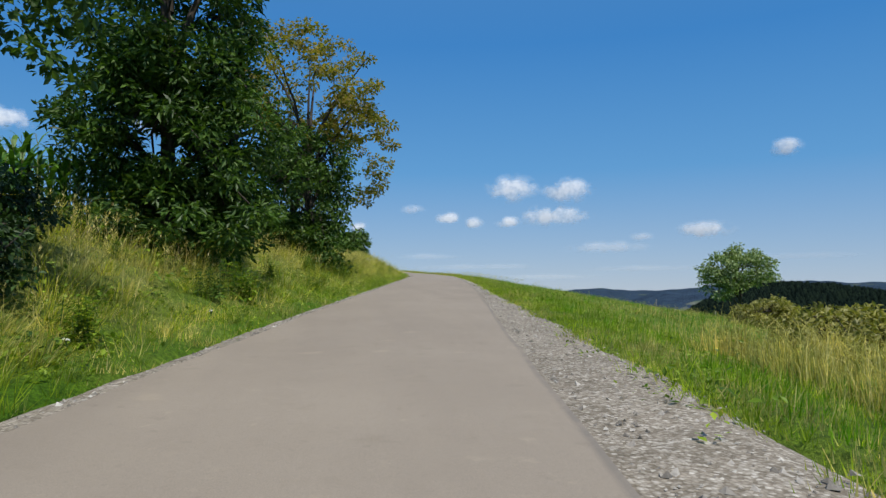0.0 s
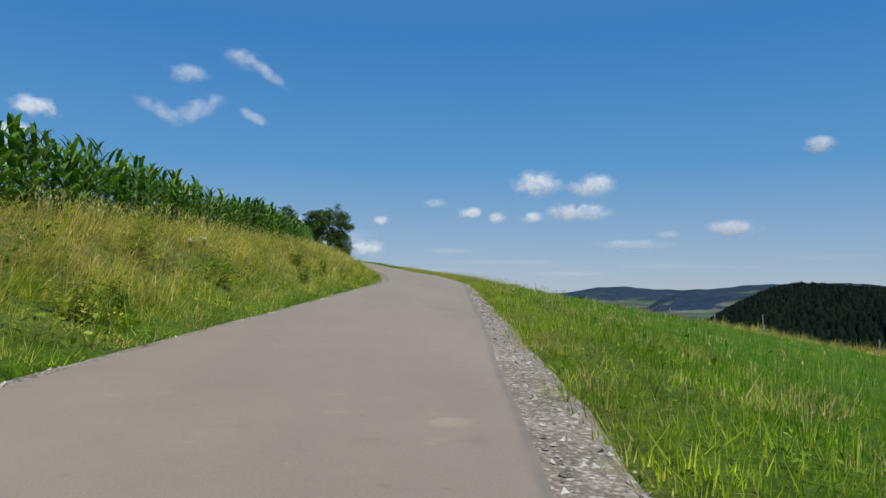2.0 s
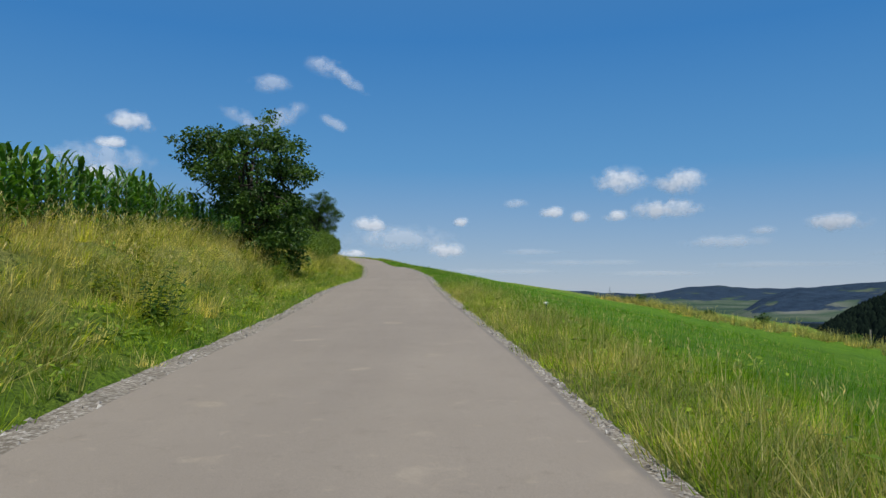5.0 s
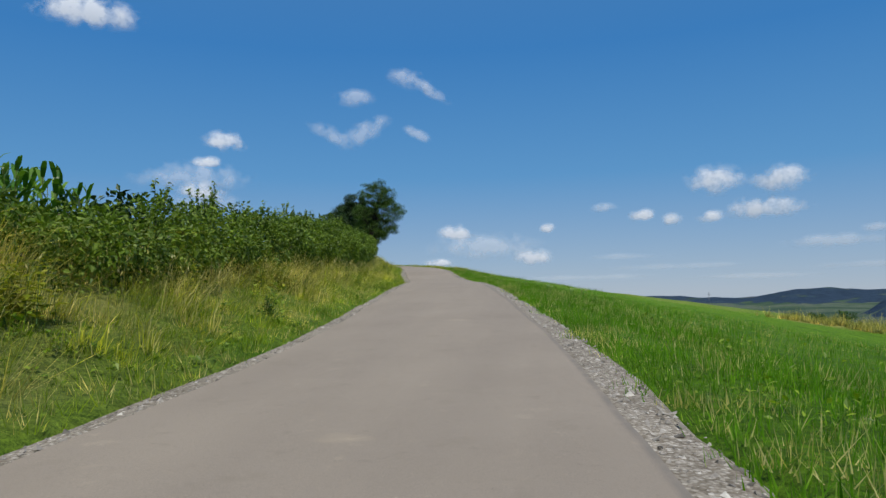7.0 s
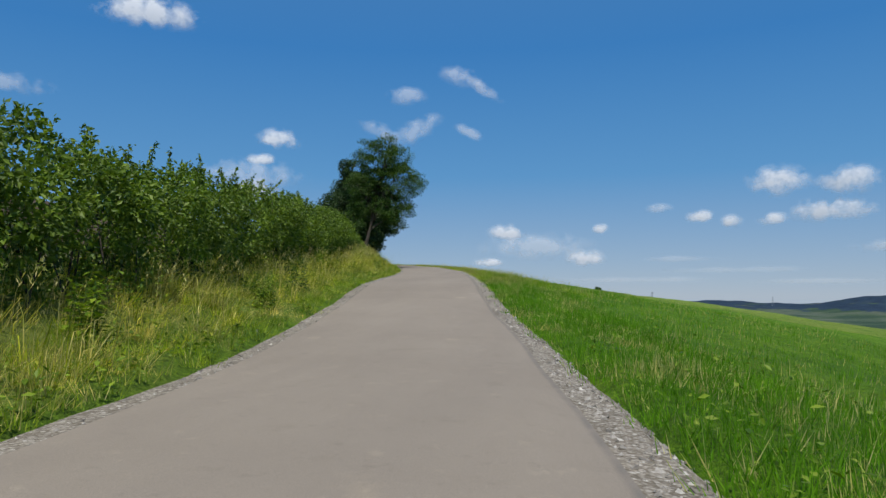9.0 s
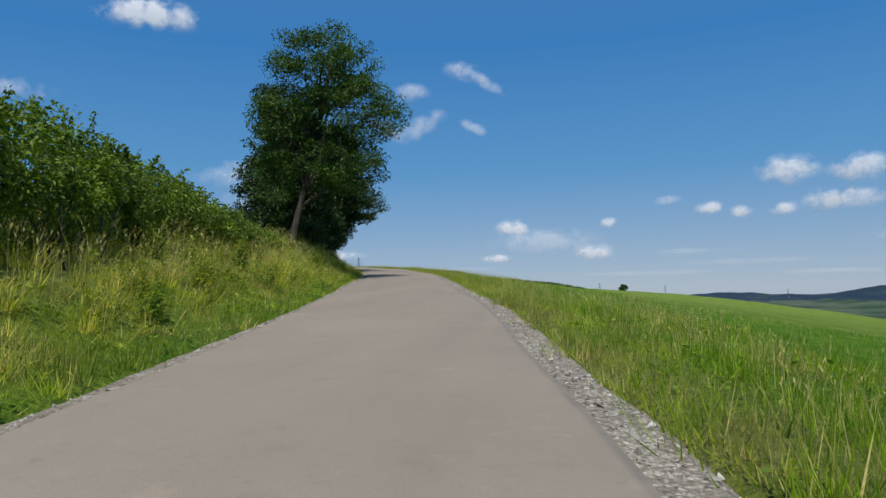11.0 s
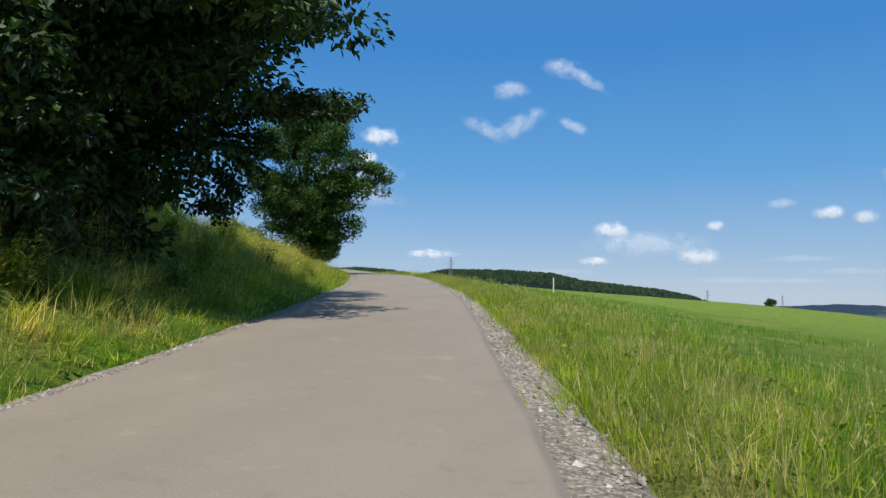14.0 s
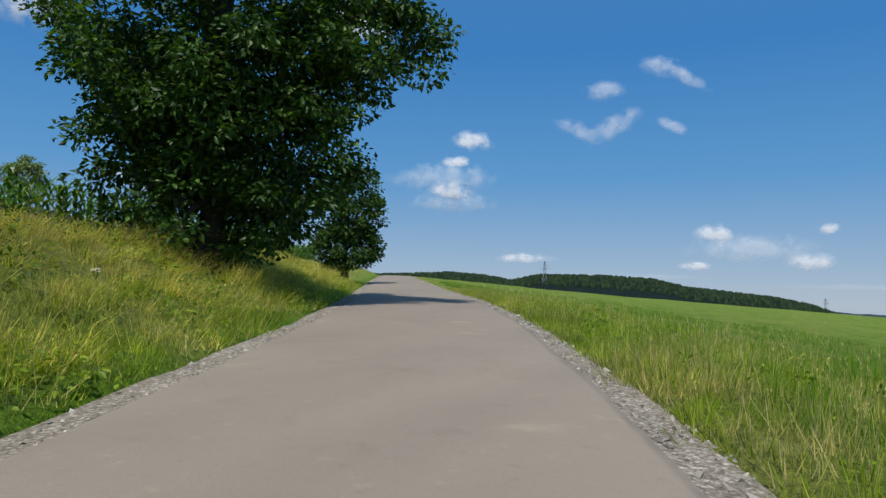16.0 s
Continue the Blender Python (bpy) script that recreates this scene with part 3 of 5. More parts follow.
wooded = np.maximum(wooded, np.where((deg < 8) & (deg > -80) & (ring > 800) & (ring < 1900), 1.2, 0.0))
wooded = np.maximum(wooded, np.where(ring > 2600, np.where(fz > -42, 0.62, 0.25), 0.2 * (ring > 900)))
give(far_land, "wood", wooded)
tagged(far_land, "wooded hills and valley fields reaching to the horizon", "hills", kind="structure")

# Road: a slab with a slight camber and ragged edges.
rs = np.arange(-3.0, 30.0, 0.04)
fine = np.array([-1.0, -0.985, -0.7, -0.35, 0.0, 0.35, 0.7, 0.945, 0.968, 0.985, 1.0])
sm, fm = np.meshgrid(rs, fine, indexing="ij")
mid = along(sm)
ragged = HALF + np.where(fm > 0, 0.06, 0.0) + 0.03 * wave(sm * 15, np.sign(fm), 1.7, 4.0) + 0.015 * wave(sm * 15, np.sign(fm), 0.35, 2.0)
rp = np.concatenate([mid[..., :2] + across(sm) * (fm * ragged)[..., None], mid[..., 2:]], -1)
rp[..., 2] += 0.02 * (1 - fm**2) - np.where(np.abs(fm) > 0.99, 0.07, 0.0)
road = solid("road", rp.reshape(-1, 3), sheet(rp), ASPHALT, smooth=False)
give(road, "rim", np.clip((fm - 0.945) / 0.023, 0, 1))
tagged(road, "narrow pale grey asphalt lane winding uphill", "road", kind="structure")


for side in (-1, 1):
    u = np.linspace(0, 1, 6)
    sm, um = np.meshgrid(rs, u, indexing="ij")
    width = shoulder_width(sm, side) * (1 + 0.12 * wave(sm * 15, 0 * sm, 1.3, 5.0 + side))
    dm = side * (HALF - 0.15 + um * (width + 0.15))
    bp = place(sm, dm)
    bp[..., 2] = along(sm)[..., 2] - 0.012 - 0.05 * um + 0.015 * wave(sm * 15, dm, 0.3, 7.0)
    bp[:, -1, 2] -= 0.08
    bed = solid("gravel_shoulder", bp.reshape(-1, 3), sheet(bp) if side > 0 else sheet(bp)[:, ::-1], GRAVEL)
    tagged(bed, "grey crushed-stone shoulder beside the asphalt", "gravel", kind="structure")


# ---- loose stones of the shoulders ----
def stones(count, side, s0, s1, low, high):
    """Crushed stones scattered over one shoulder, as one joined mesh."""
    base = np.array([(1, 0.2, -0.4), (0, 1, -0.4), (-1, -0.1, -0.4), (0.1, -1, -0.4), (0.1, 0.1, 0.6)], float)
    tri = np.array([(0, 1, 4), (1, 2, 4), (2, 3, 4), (3, 0, 4)])
    s = rng.uniform(s0, s1, count)
    width = shoulder_width(s, side)
    d = side * (HALF + (0.09 if side > 0 else 0.02) + (width - 0.17) * rng.random(count))
    p = place(s, d)
    size = low + (high - low) * rng.random(count) ** 3.5
    p[:, 2] = along(s)[:, 2] - 0.012 - 0.05 * np.clip((np.abs(d) - HALF + 0.15) / (width + 0.15), 0, 1.3) + 0.25 * size
    shape = base[None] * (0.55 + 0.9 * rng.random((count, 5, 1))) * size[:, None, None] * np.array([1, 0.8, 0.75])
    shape[:, 4, :2] += rng.normal(0, 0.45, (count, 2)) * size[:, None]
    a = rng.uniform(0, 2 * np.pi, count)
    c, q = np.cos(a)[:, None], np.sin(a)[:, None]
    verts = np.stack([shape[..., 0] * c - shape[..., 1] * q, shape[..., 0] * q + shape[..., 1] * c, shape[..., 2]], -1) + p[:, None]
    faces = (tri[None] + 5 * np.arange(count)[:, None, None]).reshape(-1, 3)
    return verts.reshape(-1, 3), faces


for side, count in ((-1, 11000), (1, 22000)):
    v, q = stones(count, side, -0.6, 20.0, 0.01, 0.042)
    heap = solid("gravel_stones", v, q, STONE)
    tagged(heap, "loose angular grey stones along the asphalt's edge", "gravel", kind="stuff")


# ---- grass ----
def shoots(root, height, width, lean, outward):
    """Fine grass: one slim leaning triangle a blade."""
    n = len(root)
    a, c = rng.uniform(0, 2 * np.pi, n), rng.uniform(0, 2 * np.pi, n)
    side = np.stack([np.cos(a), np.sin(a), 0 * a], -1) * (width * (0.6 + 0.8 * rng.random(n)))[:, None]
    way = np.stack([np.cos(c), np.sin(c)], -1) * 0.6 + outward
    tip = root.copy()
    tip[:, :2] += way * (lean * (0.2 + rng.random(n)) * height)[:, None]
    tip[:, 2] += height
    return np.stack([root - side, root + side, tip], 1).reshape(-1, 3), np.arange(3 * n).reshape(-1, 3)


def blades(root, height, width, lean, outward):
    """Longer grass: a bent tapered strip a blade."""
    n = len(root)
    a = rng.uniform(0, 2 * np.pi, n)
    out = np.stack([np.cos(a), np.sin(a), 0 * a], -1)
    out[:, :2] += outward
    side = np.stack([-np.sin(a), np.cos(a), 0 * a], -1) * (width * (0.6 + 0.8 * rng.random(n)))[:, None]
    bend = (lean * (0.2 + 1.2 * rng.random(n)) * height)[:, None]
    up = np.zeros((n, 3))
    up[:, 2] = height
    mid = root + 0.6 * up + out * bend * 0.25
    tip = root + up * (1 - 0.3 * np.clip(bend / np.maximum(height, 0.01)[:, None], 0, 1.5)) + out * bend
    verts = np.stack([root - side, root + side, mid + side * 0.75, mid - side * 0.75, tip], 1).reshape(-1, 3)
    k = 5 * np.arange(n)[:, None]
    return verts, [np.concatenate([k, k + 1, k + 2, k + 3], 1), np.concatenate([k + 3, k + 2, k + 4], 1)]


def lawn(name, mat, label, count, s0, s1, d0, d1, low, high, width, power=1.0, patch=0.0, lean=0.45, fine=True, tuft=14, radius=0.09, clump=-2.0, drift=0.0):
    """Grass in tufts between s0 and s1, d0 and d1."""
    many = count // tuft
    s = rng.uniform(s0, s1, many)
    d = d0 + (d1 - d0) * rng.random(many) ** power
    p = place(s, d)
    tall = 0.5 + 0.5 * wave(p[:, 0], p[:, 1], 1.6, 6.0)
    edge = HALF + 0.06 + np.where(d < 0, shoulder_width(s, -1), shoulder_width(s, 1)) * (0.78 + 0.34 * wave(s * 15, 0 * s, 0.5, 11.0))
    keep = (rng.random(many) > patch * (1 - tall)) & (np.abs(d) > edge) & (wave(p[:, 0], p[:, 1], 1.1, 21.0) > clump)
    room = np.clip(0.62 + (np.abs(d) - edge) / 0.7, 0.62, 1)
    p, scale = p[keep], (room * (0.45 + 0.75 * tall) * rng.uniform(0.7, 1.35, many))[keep]
    n = len(p) * tuft
    off = rng.normal(0, radius, (n, 2))
    root = np.repeat(p, tuft, 0)
    root[:, :2] += off
    root[:, 2] -= 0.02
    height = (low + (high - low) * rng.random(n) ** 1.4) * np.repeat(scale, tuft)
    outward = np.clip(off / radius, -1.5, 1.5) * 0.6 + np.repeat(across(s[keep]) * drift, tuft, 0)
    v, q = (shoots if fine else blades)(root, height, width, lean, outward)
    ob = solid(name, v, q, mat)
    return tagged(ob, label, "grass", kind="stuff")


def seed_heads(name, label, count, s0, s1, d0, d1, low, high, clump=0.0, drift=0.4):
    """Flowering grass: a thin stem with a loose drooping head of narrow spikelets."""
    s, d = rng.uniform(s0, s1, count), rng.uniform(min(d0, d1), max(d0, d1), count)
    p = place(s, d)
    keep = wave(p[:, 0], p[:, 1], 1.3, 31.0) > clump
    p, s = p[keep], s[keep]
    n = len(p)
    h = rng.uniform(low, high, n)
    way = rng.normal(0, 0.16, (n, 2)) + across(s) * drift * rng.uniform(0.1, 0.8, (n, 1))
    tip = p + np.concatenate([way * h[:, None], h[:, None]], 1)
    mid = p + np.concatenate([way * h[:, None] * 0.3, 0.62 * h[:, None]], 1)
    a = rng.uniform(0, np.pi, n)
    side = np.stack([np.cos(a), np.sin(a), 0 * a], -1) * 0.0022
    verts, tris = [p - side, p + side, mid + side, mid - side, tip], [(0, 1, 2), (0, 2, 3), (3, 2, 4)]
    for k in range(4):
        u = 0.66 + 0.1 * k
        base = mid + (tip - mid) * (u - 0.5)
        b = a + 1.6 * k
        out = np.stack([np.cos(b), np.sin(b), 1.4 + 0 * b], -1) * (0.05 * h)[:, None]
        flank = np.stack([-np.sin(b), np.cos(b), 0 * b], -1) * (0.009 * h + 0.0015)[:, None]
        at = len(verts)
        verts += [base, base + out * 0.6 + flank, base + out * 1.25, base + out * 0.6 - flank]
        tris += [(at, at + 1, at + 2), (at, at + 2, at + 3)]
    per = len(verts)
    faces = (np.array(tris)[None] + per * np.arange(n)[:, None, None]).reshape(-1, 3)
    ob = solid(name, np.stack(verts, 1).reshape(-1, 3), faces, SEED_HEAD)
    return tagged(ob, label, "grass", kind="stuff")


def weeds(name, mat, label, count, s0, s1, d0, d1, low, high, size, per, seed=13.0, clump=-0.1):
    """Broad-leaved plants in loose tufts."""
    s = rng.uniform(s0, s1, count)
    d = rng.uniform(min(d0, d1), max(d0, d1), count)
    p = place(s, d)
    keep = wave(p[:, 0], p[:, 1], 1.5, seed) > clump
    p = p[keep]
    high_ = rng.uniform(low, high, len(p))
    n = len(p) * per
    c = np.repeat(p, per, 0)
    h = np.repeat(high_, per)
    c[:, 2] += h * rng.random(n)
    c[:, :2] += rng.normal(0, 0.09, (n, 2))
    nrm = rng.normal(0, 0.4, (n, 3)) + np.array([0, 0, 1.0])
    nrm /= np.linalg.norm(nrm, axis=1, keepdims=True)
    t = np.cross(nrm, rng.normal(0, 1, (n, 3)))
    t /= np.linalg.norm(t, axis=1, keepdims=True) + 1e-9
    b = np.cross(nrm, t)
    sz = size * (0.5 + rng.random(n))[:, None]
    v = np.stack([c - t * sz * 0.6, c + b * sz * 0.35, c + t * sz * 0.7 - nrm * sz * 0.2, c - b * sz * 0.35], 1).reshape(-1, 3)
    k = 4 * np.arange(n)[:, None]
    ob = solid(name, v, np.concatenate([k, k + 1, k + 2, k + 3], 1), mat)
    return tagged(ob, label, "weeds", kind="stuff")


lawn("verge_grass", VERGE_BLADE, "short green grass along the lane's edge", 190000, -0.4, 18.6, -2.0, -4.2, 0.09, 0.36, 0.0048, lean=0.85, tuft=16, radius=0.09)
lawn("bank_grass", BANK_BLADE, "yellow-green grass on the roadside bank", 160000, -0.2, 18.8, -2.8, -7.2, 0.16, 0.5, 0.0048, 1.0, 0.3, 1.2, tuft=26, radius=0.13, drift=0.3)
lawn("bank_tussocks", BANK_BLADE, "tall arching tussocks of yellow-green grass on the bank", 58000, -0.2, 15.9, -2.9, -7.3, 0.3, 0.9, 0.0058, 1.0, 0.1, 0.95, False, 30, 0.09, -0.25, 0.55)
lawn("bank_tussocks", BANK_BLADE, "knee-high bent tussocks of yellow grass on the bank", 13000, 15.8, 18.9, -2.9, -7.3, 0.2, 0.5, 0.005, 1.0, 0.1, 1.2, False, 26, 0.1, -0.2, 0.7)
lawn("bank_stalks", STRAW_BLADE, "pale straw tufts of long bent grass on the bank", 58000, -0.2, 19.0, -4.1, -7.3, 0.3, 0.75, 0.0038, 1.0, 0.2, 1.0, False, 34, 0.14, -0.05, 0.5)
lawn("feather_grass", STRAW_BLADE, "fine pale yellow grass leaning in waves over the bank", 42000, 2.4, 8.6, -3.7, -7.3, 0.45, 0.85, 0.0032, 1.0, 0.3, 1.2, False, 40, 0.17, -0.35, 0.7)
seed_heads("flowering_grass", "feathery straw-coloured grass heads standing over the bank", 11800, -0.2, 15.7, -3.9, -7.4, 0.5, 1.0, -0.2)
seed_heads("flowering_grass", "feathery pinkish grass heads standing beside the gravel", 3400, 10.8, 18.6, 3.0, 6.6, 0.25, 0.55, -0.1, -0.2)
seed_heads("flowering_grass", "scattered straw-coloured grass heads beside the gravel", 1300, 1.6, 6.8, 2.7, 4.6, 0.3, 0.6, -0.1, -0.2)
lawn("roadside_grass", EDGE_BLADE, "tall mixed green grass beside the gravel", 105000, -0.3, 4.4, 2.0, 5.2, 0.07, 0.24, 0.0055, 1.5, 0.1, 0.75, tuft=5, radius=0.1)
lawn("roadside_grass", STRAW_BLADE, "bleached yellow grass beside the gravel", 30000, 4.1, 6.8, 2.0, 3.8, 0.1, 0.36, 0.004, 1.3, 0.15, 0.8, tuft=10, radius=0.1)
lawn("roadside_grass", EDGE_BLADE, "tall yellow-green grass beside the gravel", 52000, 4.2, 6.8, 2.1, 5.2, 0.09, 0.3, 0.0055, 1.4, 0.1, 0.75, tuft=5, radius=0.1)
lawn("roadside_grass", MEADOW_BLADE, "lush green grass reaching down to the gravel", 95000, 6.6, 11.2, 2.0, 5.4, 0.09, 0.28, 0.0055, 1.4, 0.05, 0.65, tuft=5, radius=0.1)
lawn("roadside_grass", PALE_BLADE, "knee-high pale grass in seed beside the gravel", 56000, 11.6, 18.4, 2.2, 5.6, 0.14, 0.42, 0.004, 1.1, 0.4, 0.7, tuft=10, radius=0.14, clump=-0.3)
lawn("roadside_grass", EDGE_BLADE, "knee-high yellow-green grass beside the gravel", 140000, 10.6, 18.4, 2.0, 6.5, 0.1, 0.34, 0.0056, 1.6, 0.1, 0.75, tuft=5, radius=0.1)
lawn("roadside_stalks", STRAW_BLADE, "straw-coloured tufts of bent grass beside the gravel", 15000, 11.4, 18.6, 2.2, 4.4, 0.2, 0.44, 0.0016, 1.1, 0.3, 1.0, False, 40, 0.12, 0.1)
lawn("roadside_stalks", STRAW_BLADE, "scattered straw-coloured grass stems beside the gravel", 6000, -0.3, 6.8, 2.3, 4.4, 0.16, 0.42, 0.0015, 1.1, 0.3, 1.0, False, 24, 0.12, 0.1)
lawn("meadow_grass", MEADOW_BLADE, "bright green meadow grass on the falling slope", 170000, 0.0, 20.0, 3.6, 17.0, 0.1, 0.3, 0.0075, 2.0, 0.0, 0.4, tuft=6, radius=0.14)
lawn("tall_dry_grass", STRAW_BLADE, "tall tawny grass and dock by the start of the lane", 8000, 0.3, 0.68, 4.8, 8.0, 0.4, 0.95, 0.005, 1.0, 0.0, 0.5, False, 30, 0.15, -0.1)
lawn("dry_strip_grass", DRY_BLADE, "band of tall straw-coloured grass at the meadow's lower edge", 30000, 1.2, 12.0, 41.5, 49.0, 0.5, 1.4, 0.03)
lawn("rough_grass", DRY_BLADE, "yellowing rough grass by the start of the lane", 26000, 0.2, 2.4, 5.0, 22.0, 0.12, 0.36, 0.006, 1.4, 0.3, 0.8, True, 20, 0.2, 0.0)
weeds("verge_weeds", WEED_LEAF, "low broad-leaved green weeds along the verge", 6000, -0.3, 18.8, -2.3, -4.2, 0.08, 0.34, 0.06, 9)
weeds("bank_weeds", WEED_LEAF, "patches of leafy green weeds on the bank", 4000, 0.2, 18.8, -3.9, -7.2, 0.2, 0.6, 0.07, 13, 17.0, 0.15)
weeds("nettles", DARK_WEED, "dark green nettle clumps on the roadside bank", 3000, 0.2, 18.8, -3.2, -7.2, 0.2, 0.65, 0.055, 16, 29.0, 0.35)
weeds("meadow_weeds", WEED_LEAF, "leafy green weeds in the grass beside the gravel", 2600, -0.2, 19.5, 2.6, 5.5, 0.1, 0.4, 0.055, 9, 23.0, 0.15)
weeds("clover", WEED_LEAF, "low clover and small weeds in the grass beside the gravel", 4500, -0.2, 18.4, 2.45, 4.6, 0.04, 0.2, 0.035, 8, 41.0, -0.1)
weeds("ground_ivy", BANK_LEAF, "yellow-green low herbs among the bank's grass", 4500, 0.0, 18.6, -2.6, -7.0, 0.06, 0.4, 0.05, 8, 37.0, 0.0)
lawn("matted_straw", STRAW_BLADE, "flattened straw-coloured grass on the bank", 30000, 15.4, 18.4, -3.7, -6.6, 0.2, 0.5, 0.0035, 1.0, 0.2, 1.9, False, 30, 0.16, -0.1, 0.7)


# ---- trees and bushes ----
def leaves(centres, spread, count, size, up=0.8, flat=1.0, slim=0.32):
    """Folded leaves round clump centres, as points and quads."""
    n = len(centres) * count
    c = np.repeat(centres, count, 0)
    off = rng.normal(0, 1, (n, 3))
    off /= np.linalg.norm(off, axis=1, keepdims=True)
    off *= (rng.random(n) ** 0.45)[:, None] * np.repeat(np.broadcast_to(spread, len(centres)), count)[:, None]
    off[:, 2] *= flat
    p = c + off
    t = off / (np.linalg.norm(off, axis=1, keepdims=True) + 1e-6) + rng.normal(0, 0.45, (n, 3)) + np.array([0, 0, -0.3])
    t /= np.linalg.norm(t, axis=1, keepdims=True)
    b = np.cross(rng.normal(0, 0.55, (n, 3)) + np.array([0, 0, up]), t)
    b /= np.linalg.norm(b, axis=1, keepdims=True) + 1e-9
    nrm = np.cross(t, b)
    sz = size * (0.6 + 0.8 * rng.random(n))[:, None]
    verts = np.stack([p - t * sz * 0.55, p + b * sz * slim + nrm * sz * 0.08, p + t * sz * 0.6 - nrm * sz * 0.1, p - b * sz * slim + nrm * sz * 0.08], 1).reshape(-1, 3)
    k = 4 * np.arange(n)[:, None]
    return verts, np.concatenate([k, k + 1, k + 2, k + 3], 1)


def in_crown(blobs, count, shell=0.5):
    """Clump centres spread through ellipsoids (centre, radii), more of them near the outside."""
    vol = np.array([b[3] * b[4] * b[5] for b in blobs]) ** 0.75
    pick = rng.choice(len(blobs), count, p=vol / vol.sum())
    b = np.array(blobs, float)[pick]
    v = rng.normal(0, 1, (count, 3))
    v /= np.linalg.norm(v, axis=1, keepdims=True)
    lobes = 0.94 + 0.14 * wave(v[:, 0] * 3 + pick, v[:, 2] * 3 + v[:, 1] * 2, 1.0, 3.0) + 0.12 * rng.random(count)
    r = ((shell + (1 - shell) * rng.random(count) ** 0.7) * lobes)[:, None]
    return b[:, :3] + v * b[:, 3:] * r


def tree(name, label, s, d, trunk_top, trunk_radius, blobs, clumps, per, size, spread, leaf, category="tree", limbs=9, lean=(0, 0), stems=1, twigs=60, extra=None, flat=0.62, slim=0.32):
    """A tree at s, d: tapered trunk, limbs that fork into the crown, and a crown of single leaves in clumps."""
    root = place(s, d)
    root[2] -= 0.1
    top = thing(name, root, label, category)
    centres = in_crown(blobs, clumps)
    for k in range(stems):
        foot = np.array([rng.normal(0, 0.25), rng.normal(0, 0.25), 0.0]) * (stems > 1)
        tip = np.array([lean[0], lean[1], trunk_top]) + np.array([rng.normal(0, 0.5), rng.normal(0, 0.5), 0]) * (stems > 1)
        u = np.linspace(0, 1, 9)[:, None]
        line = foot * (1 - u) + tip * u + np.sin(u * 7 + k) * 0.06 * u
        radii = trunk_radius * (1 - 0.86 * u[:, 0]) * (1 + 0.5 * np.exp(-u[:, 0] * 14))
        v, q = tube(line, radii, 10)
        stem = solid("trunk", v, q, BARK, top, smooth=True)
    pool = np.vstack([centres[::3]] + [e[0] for e in extra]) if extra else centres
    order = np.argsort(-pool[:, 2] + rng.normal(0, 1.0, len(pool)))
    main = pool[order[:: max(1, len(pool) // max(limbs, 1))]][:limbs]
    for goal in main:
        h = np.clip(goal[2] * 0.55, 0.18 * trunk_top, 0.97 * trunk_top)
        start = np.array([lean[0], lean[1], 0]) * h / trunk_top + np.array([0, 0, h])
        u = np.linspace(0, 1, 7)[:, None]
        line = start * (1 - u) + goal * u + np.array([0, 0, min(0.4, 0.08 * trunk_top)]) * np.sin(u * np.pi) + rng.normal(0, 0.06, (7, 3)) * u
        v, q = tube(line, trunk_radius * 0.42 * (1 - 0.8 * u[:, 0]) + 0.012, 6)
        solid("limb", v, q, BARK, stem, smooth=True)
    if twigs:
        thin = []
        for goal in centres[rng.choice(clumps, min(twigs, clumps), replace=False)]:
            start = main[np.linalg.norm(main - goal, axis=1).argmin()] * 0.55 + np.array([lean[0], lean[1], trunk_top]) * 0.45 * np.array([1, 1, 0.8])
            u = np.linspace(0, 1, 5)[:, None]
            thin.append(tube(start * (1 - u) + goal * u + rng.normal(0, 0.08, (5, 3)), 0.035 * (1 - 0.8 * u[:, 0]) + 0.006, 4))
        v, q = join(thin)
        solid("twigs", v, q, BARK, top)["kind"] = "stuff"
    groups = [(centres, leaf, per, size, spread)] + (extra or [])
    for c, mat, n, sz, sp in groups:
        v, q = leaves(c, sp, n, sz, flat=flat, slim=slim)
        crown = solid("crown", v, q, mat, top)
        crown["kind"] = "stuff"
    return top


rng = np.random.default_rng(11)
# First trees at the left: a hanging branch, a dense ash, a thinner tree with yellowing leaves.
tree("ash_tree", "leafy ash overhanging the bank with drooping branches", 0.12, -7.6, 5.0, 0.2,
     [(0, 0, 5.5, 2.6, 2.6, 2.2), (2.4, 3.2, 5.2, 1.8, 2.0, 1.2), (3.4, 4.6, 4.6, 1.1, 1.3, 0.9)], 190, 60, 0.14, 0.5, ASH_LEAF,
     extra=[(in_crown([(4.0, 5.6, 3.9, 0.9, 1.1, 1.4)], 24), ASH_LEAF, 45, 0.13, 0.4), (in_crown([(5.3, 5.2, 3.3, 0.5, 0.6, 0.5), (5.0, 5.2, 2.6, 0.4, 0.5, 0.9)], 26), ASH_LEAF, 24, 0.12, 0.28)])
tree("ash_tree", "dense dark green ash growing from the bank down to the grass", 0.98, -5.6, 7.5, 0.22,
     [(0.1, 0, 6.0, 2.3, 2.3, 3.9), (0.1, 0.2, 2.8, 2.5, 2.4, 2.1), (0.5, -0.2, 1.0, 2.1, 2.1, 1.3), (0, 0, 9.2, 1.6, 1.5, 1.6)], 470, 105, 0.165, 0.6, ASH_LEAF, flat=0.5, slim=0.22)
thin_top = in_crown([(-0.3, 0, 8.0, 3.6, 3.4, 2.6), (1.9, 0.8, 6.2, 1.9, 2.0, 1.5), (-2.6, 0, 6.4, 1.6, 1.6, 1.1), (2.6, 2.8, 4.2, 1.0, 1.3, 1.2)], 190, 0.5)
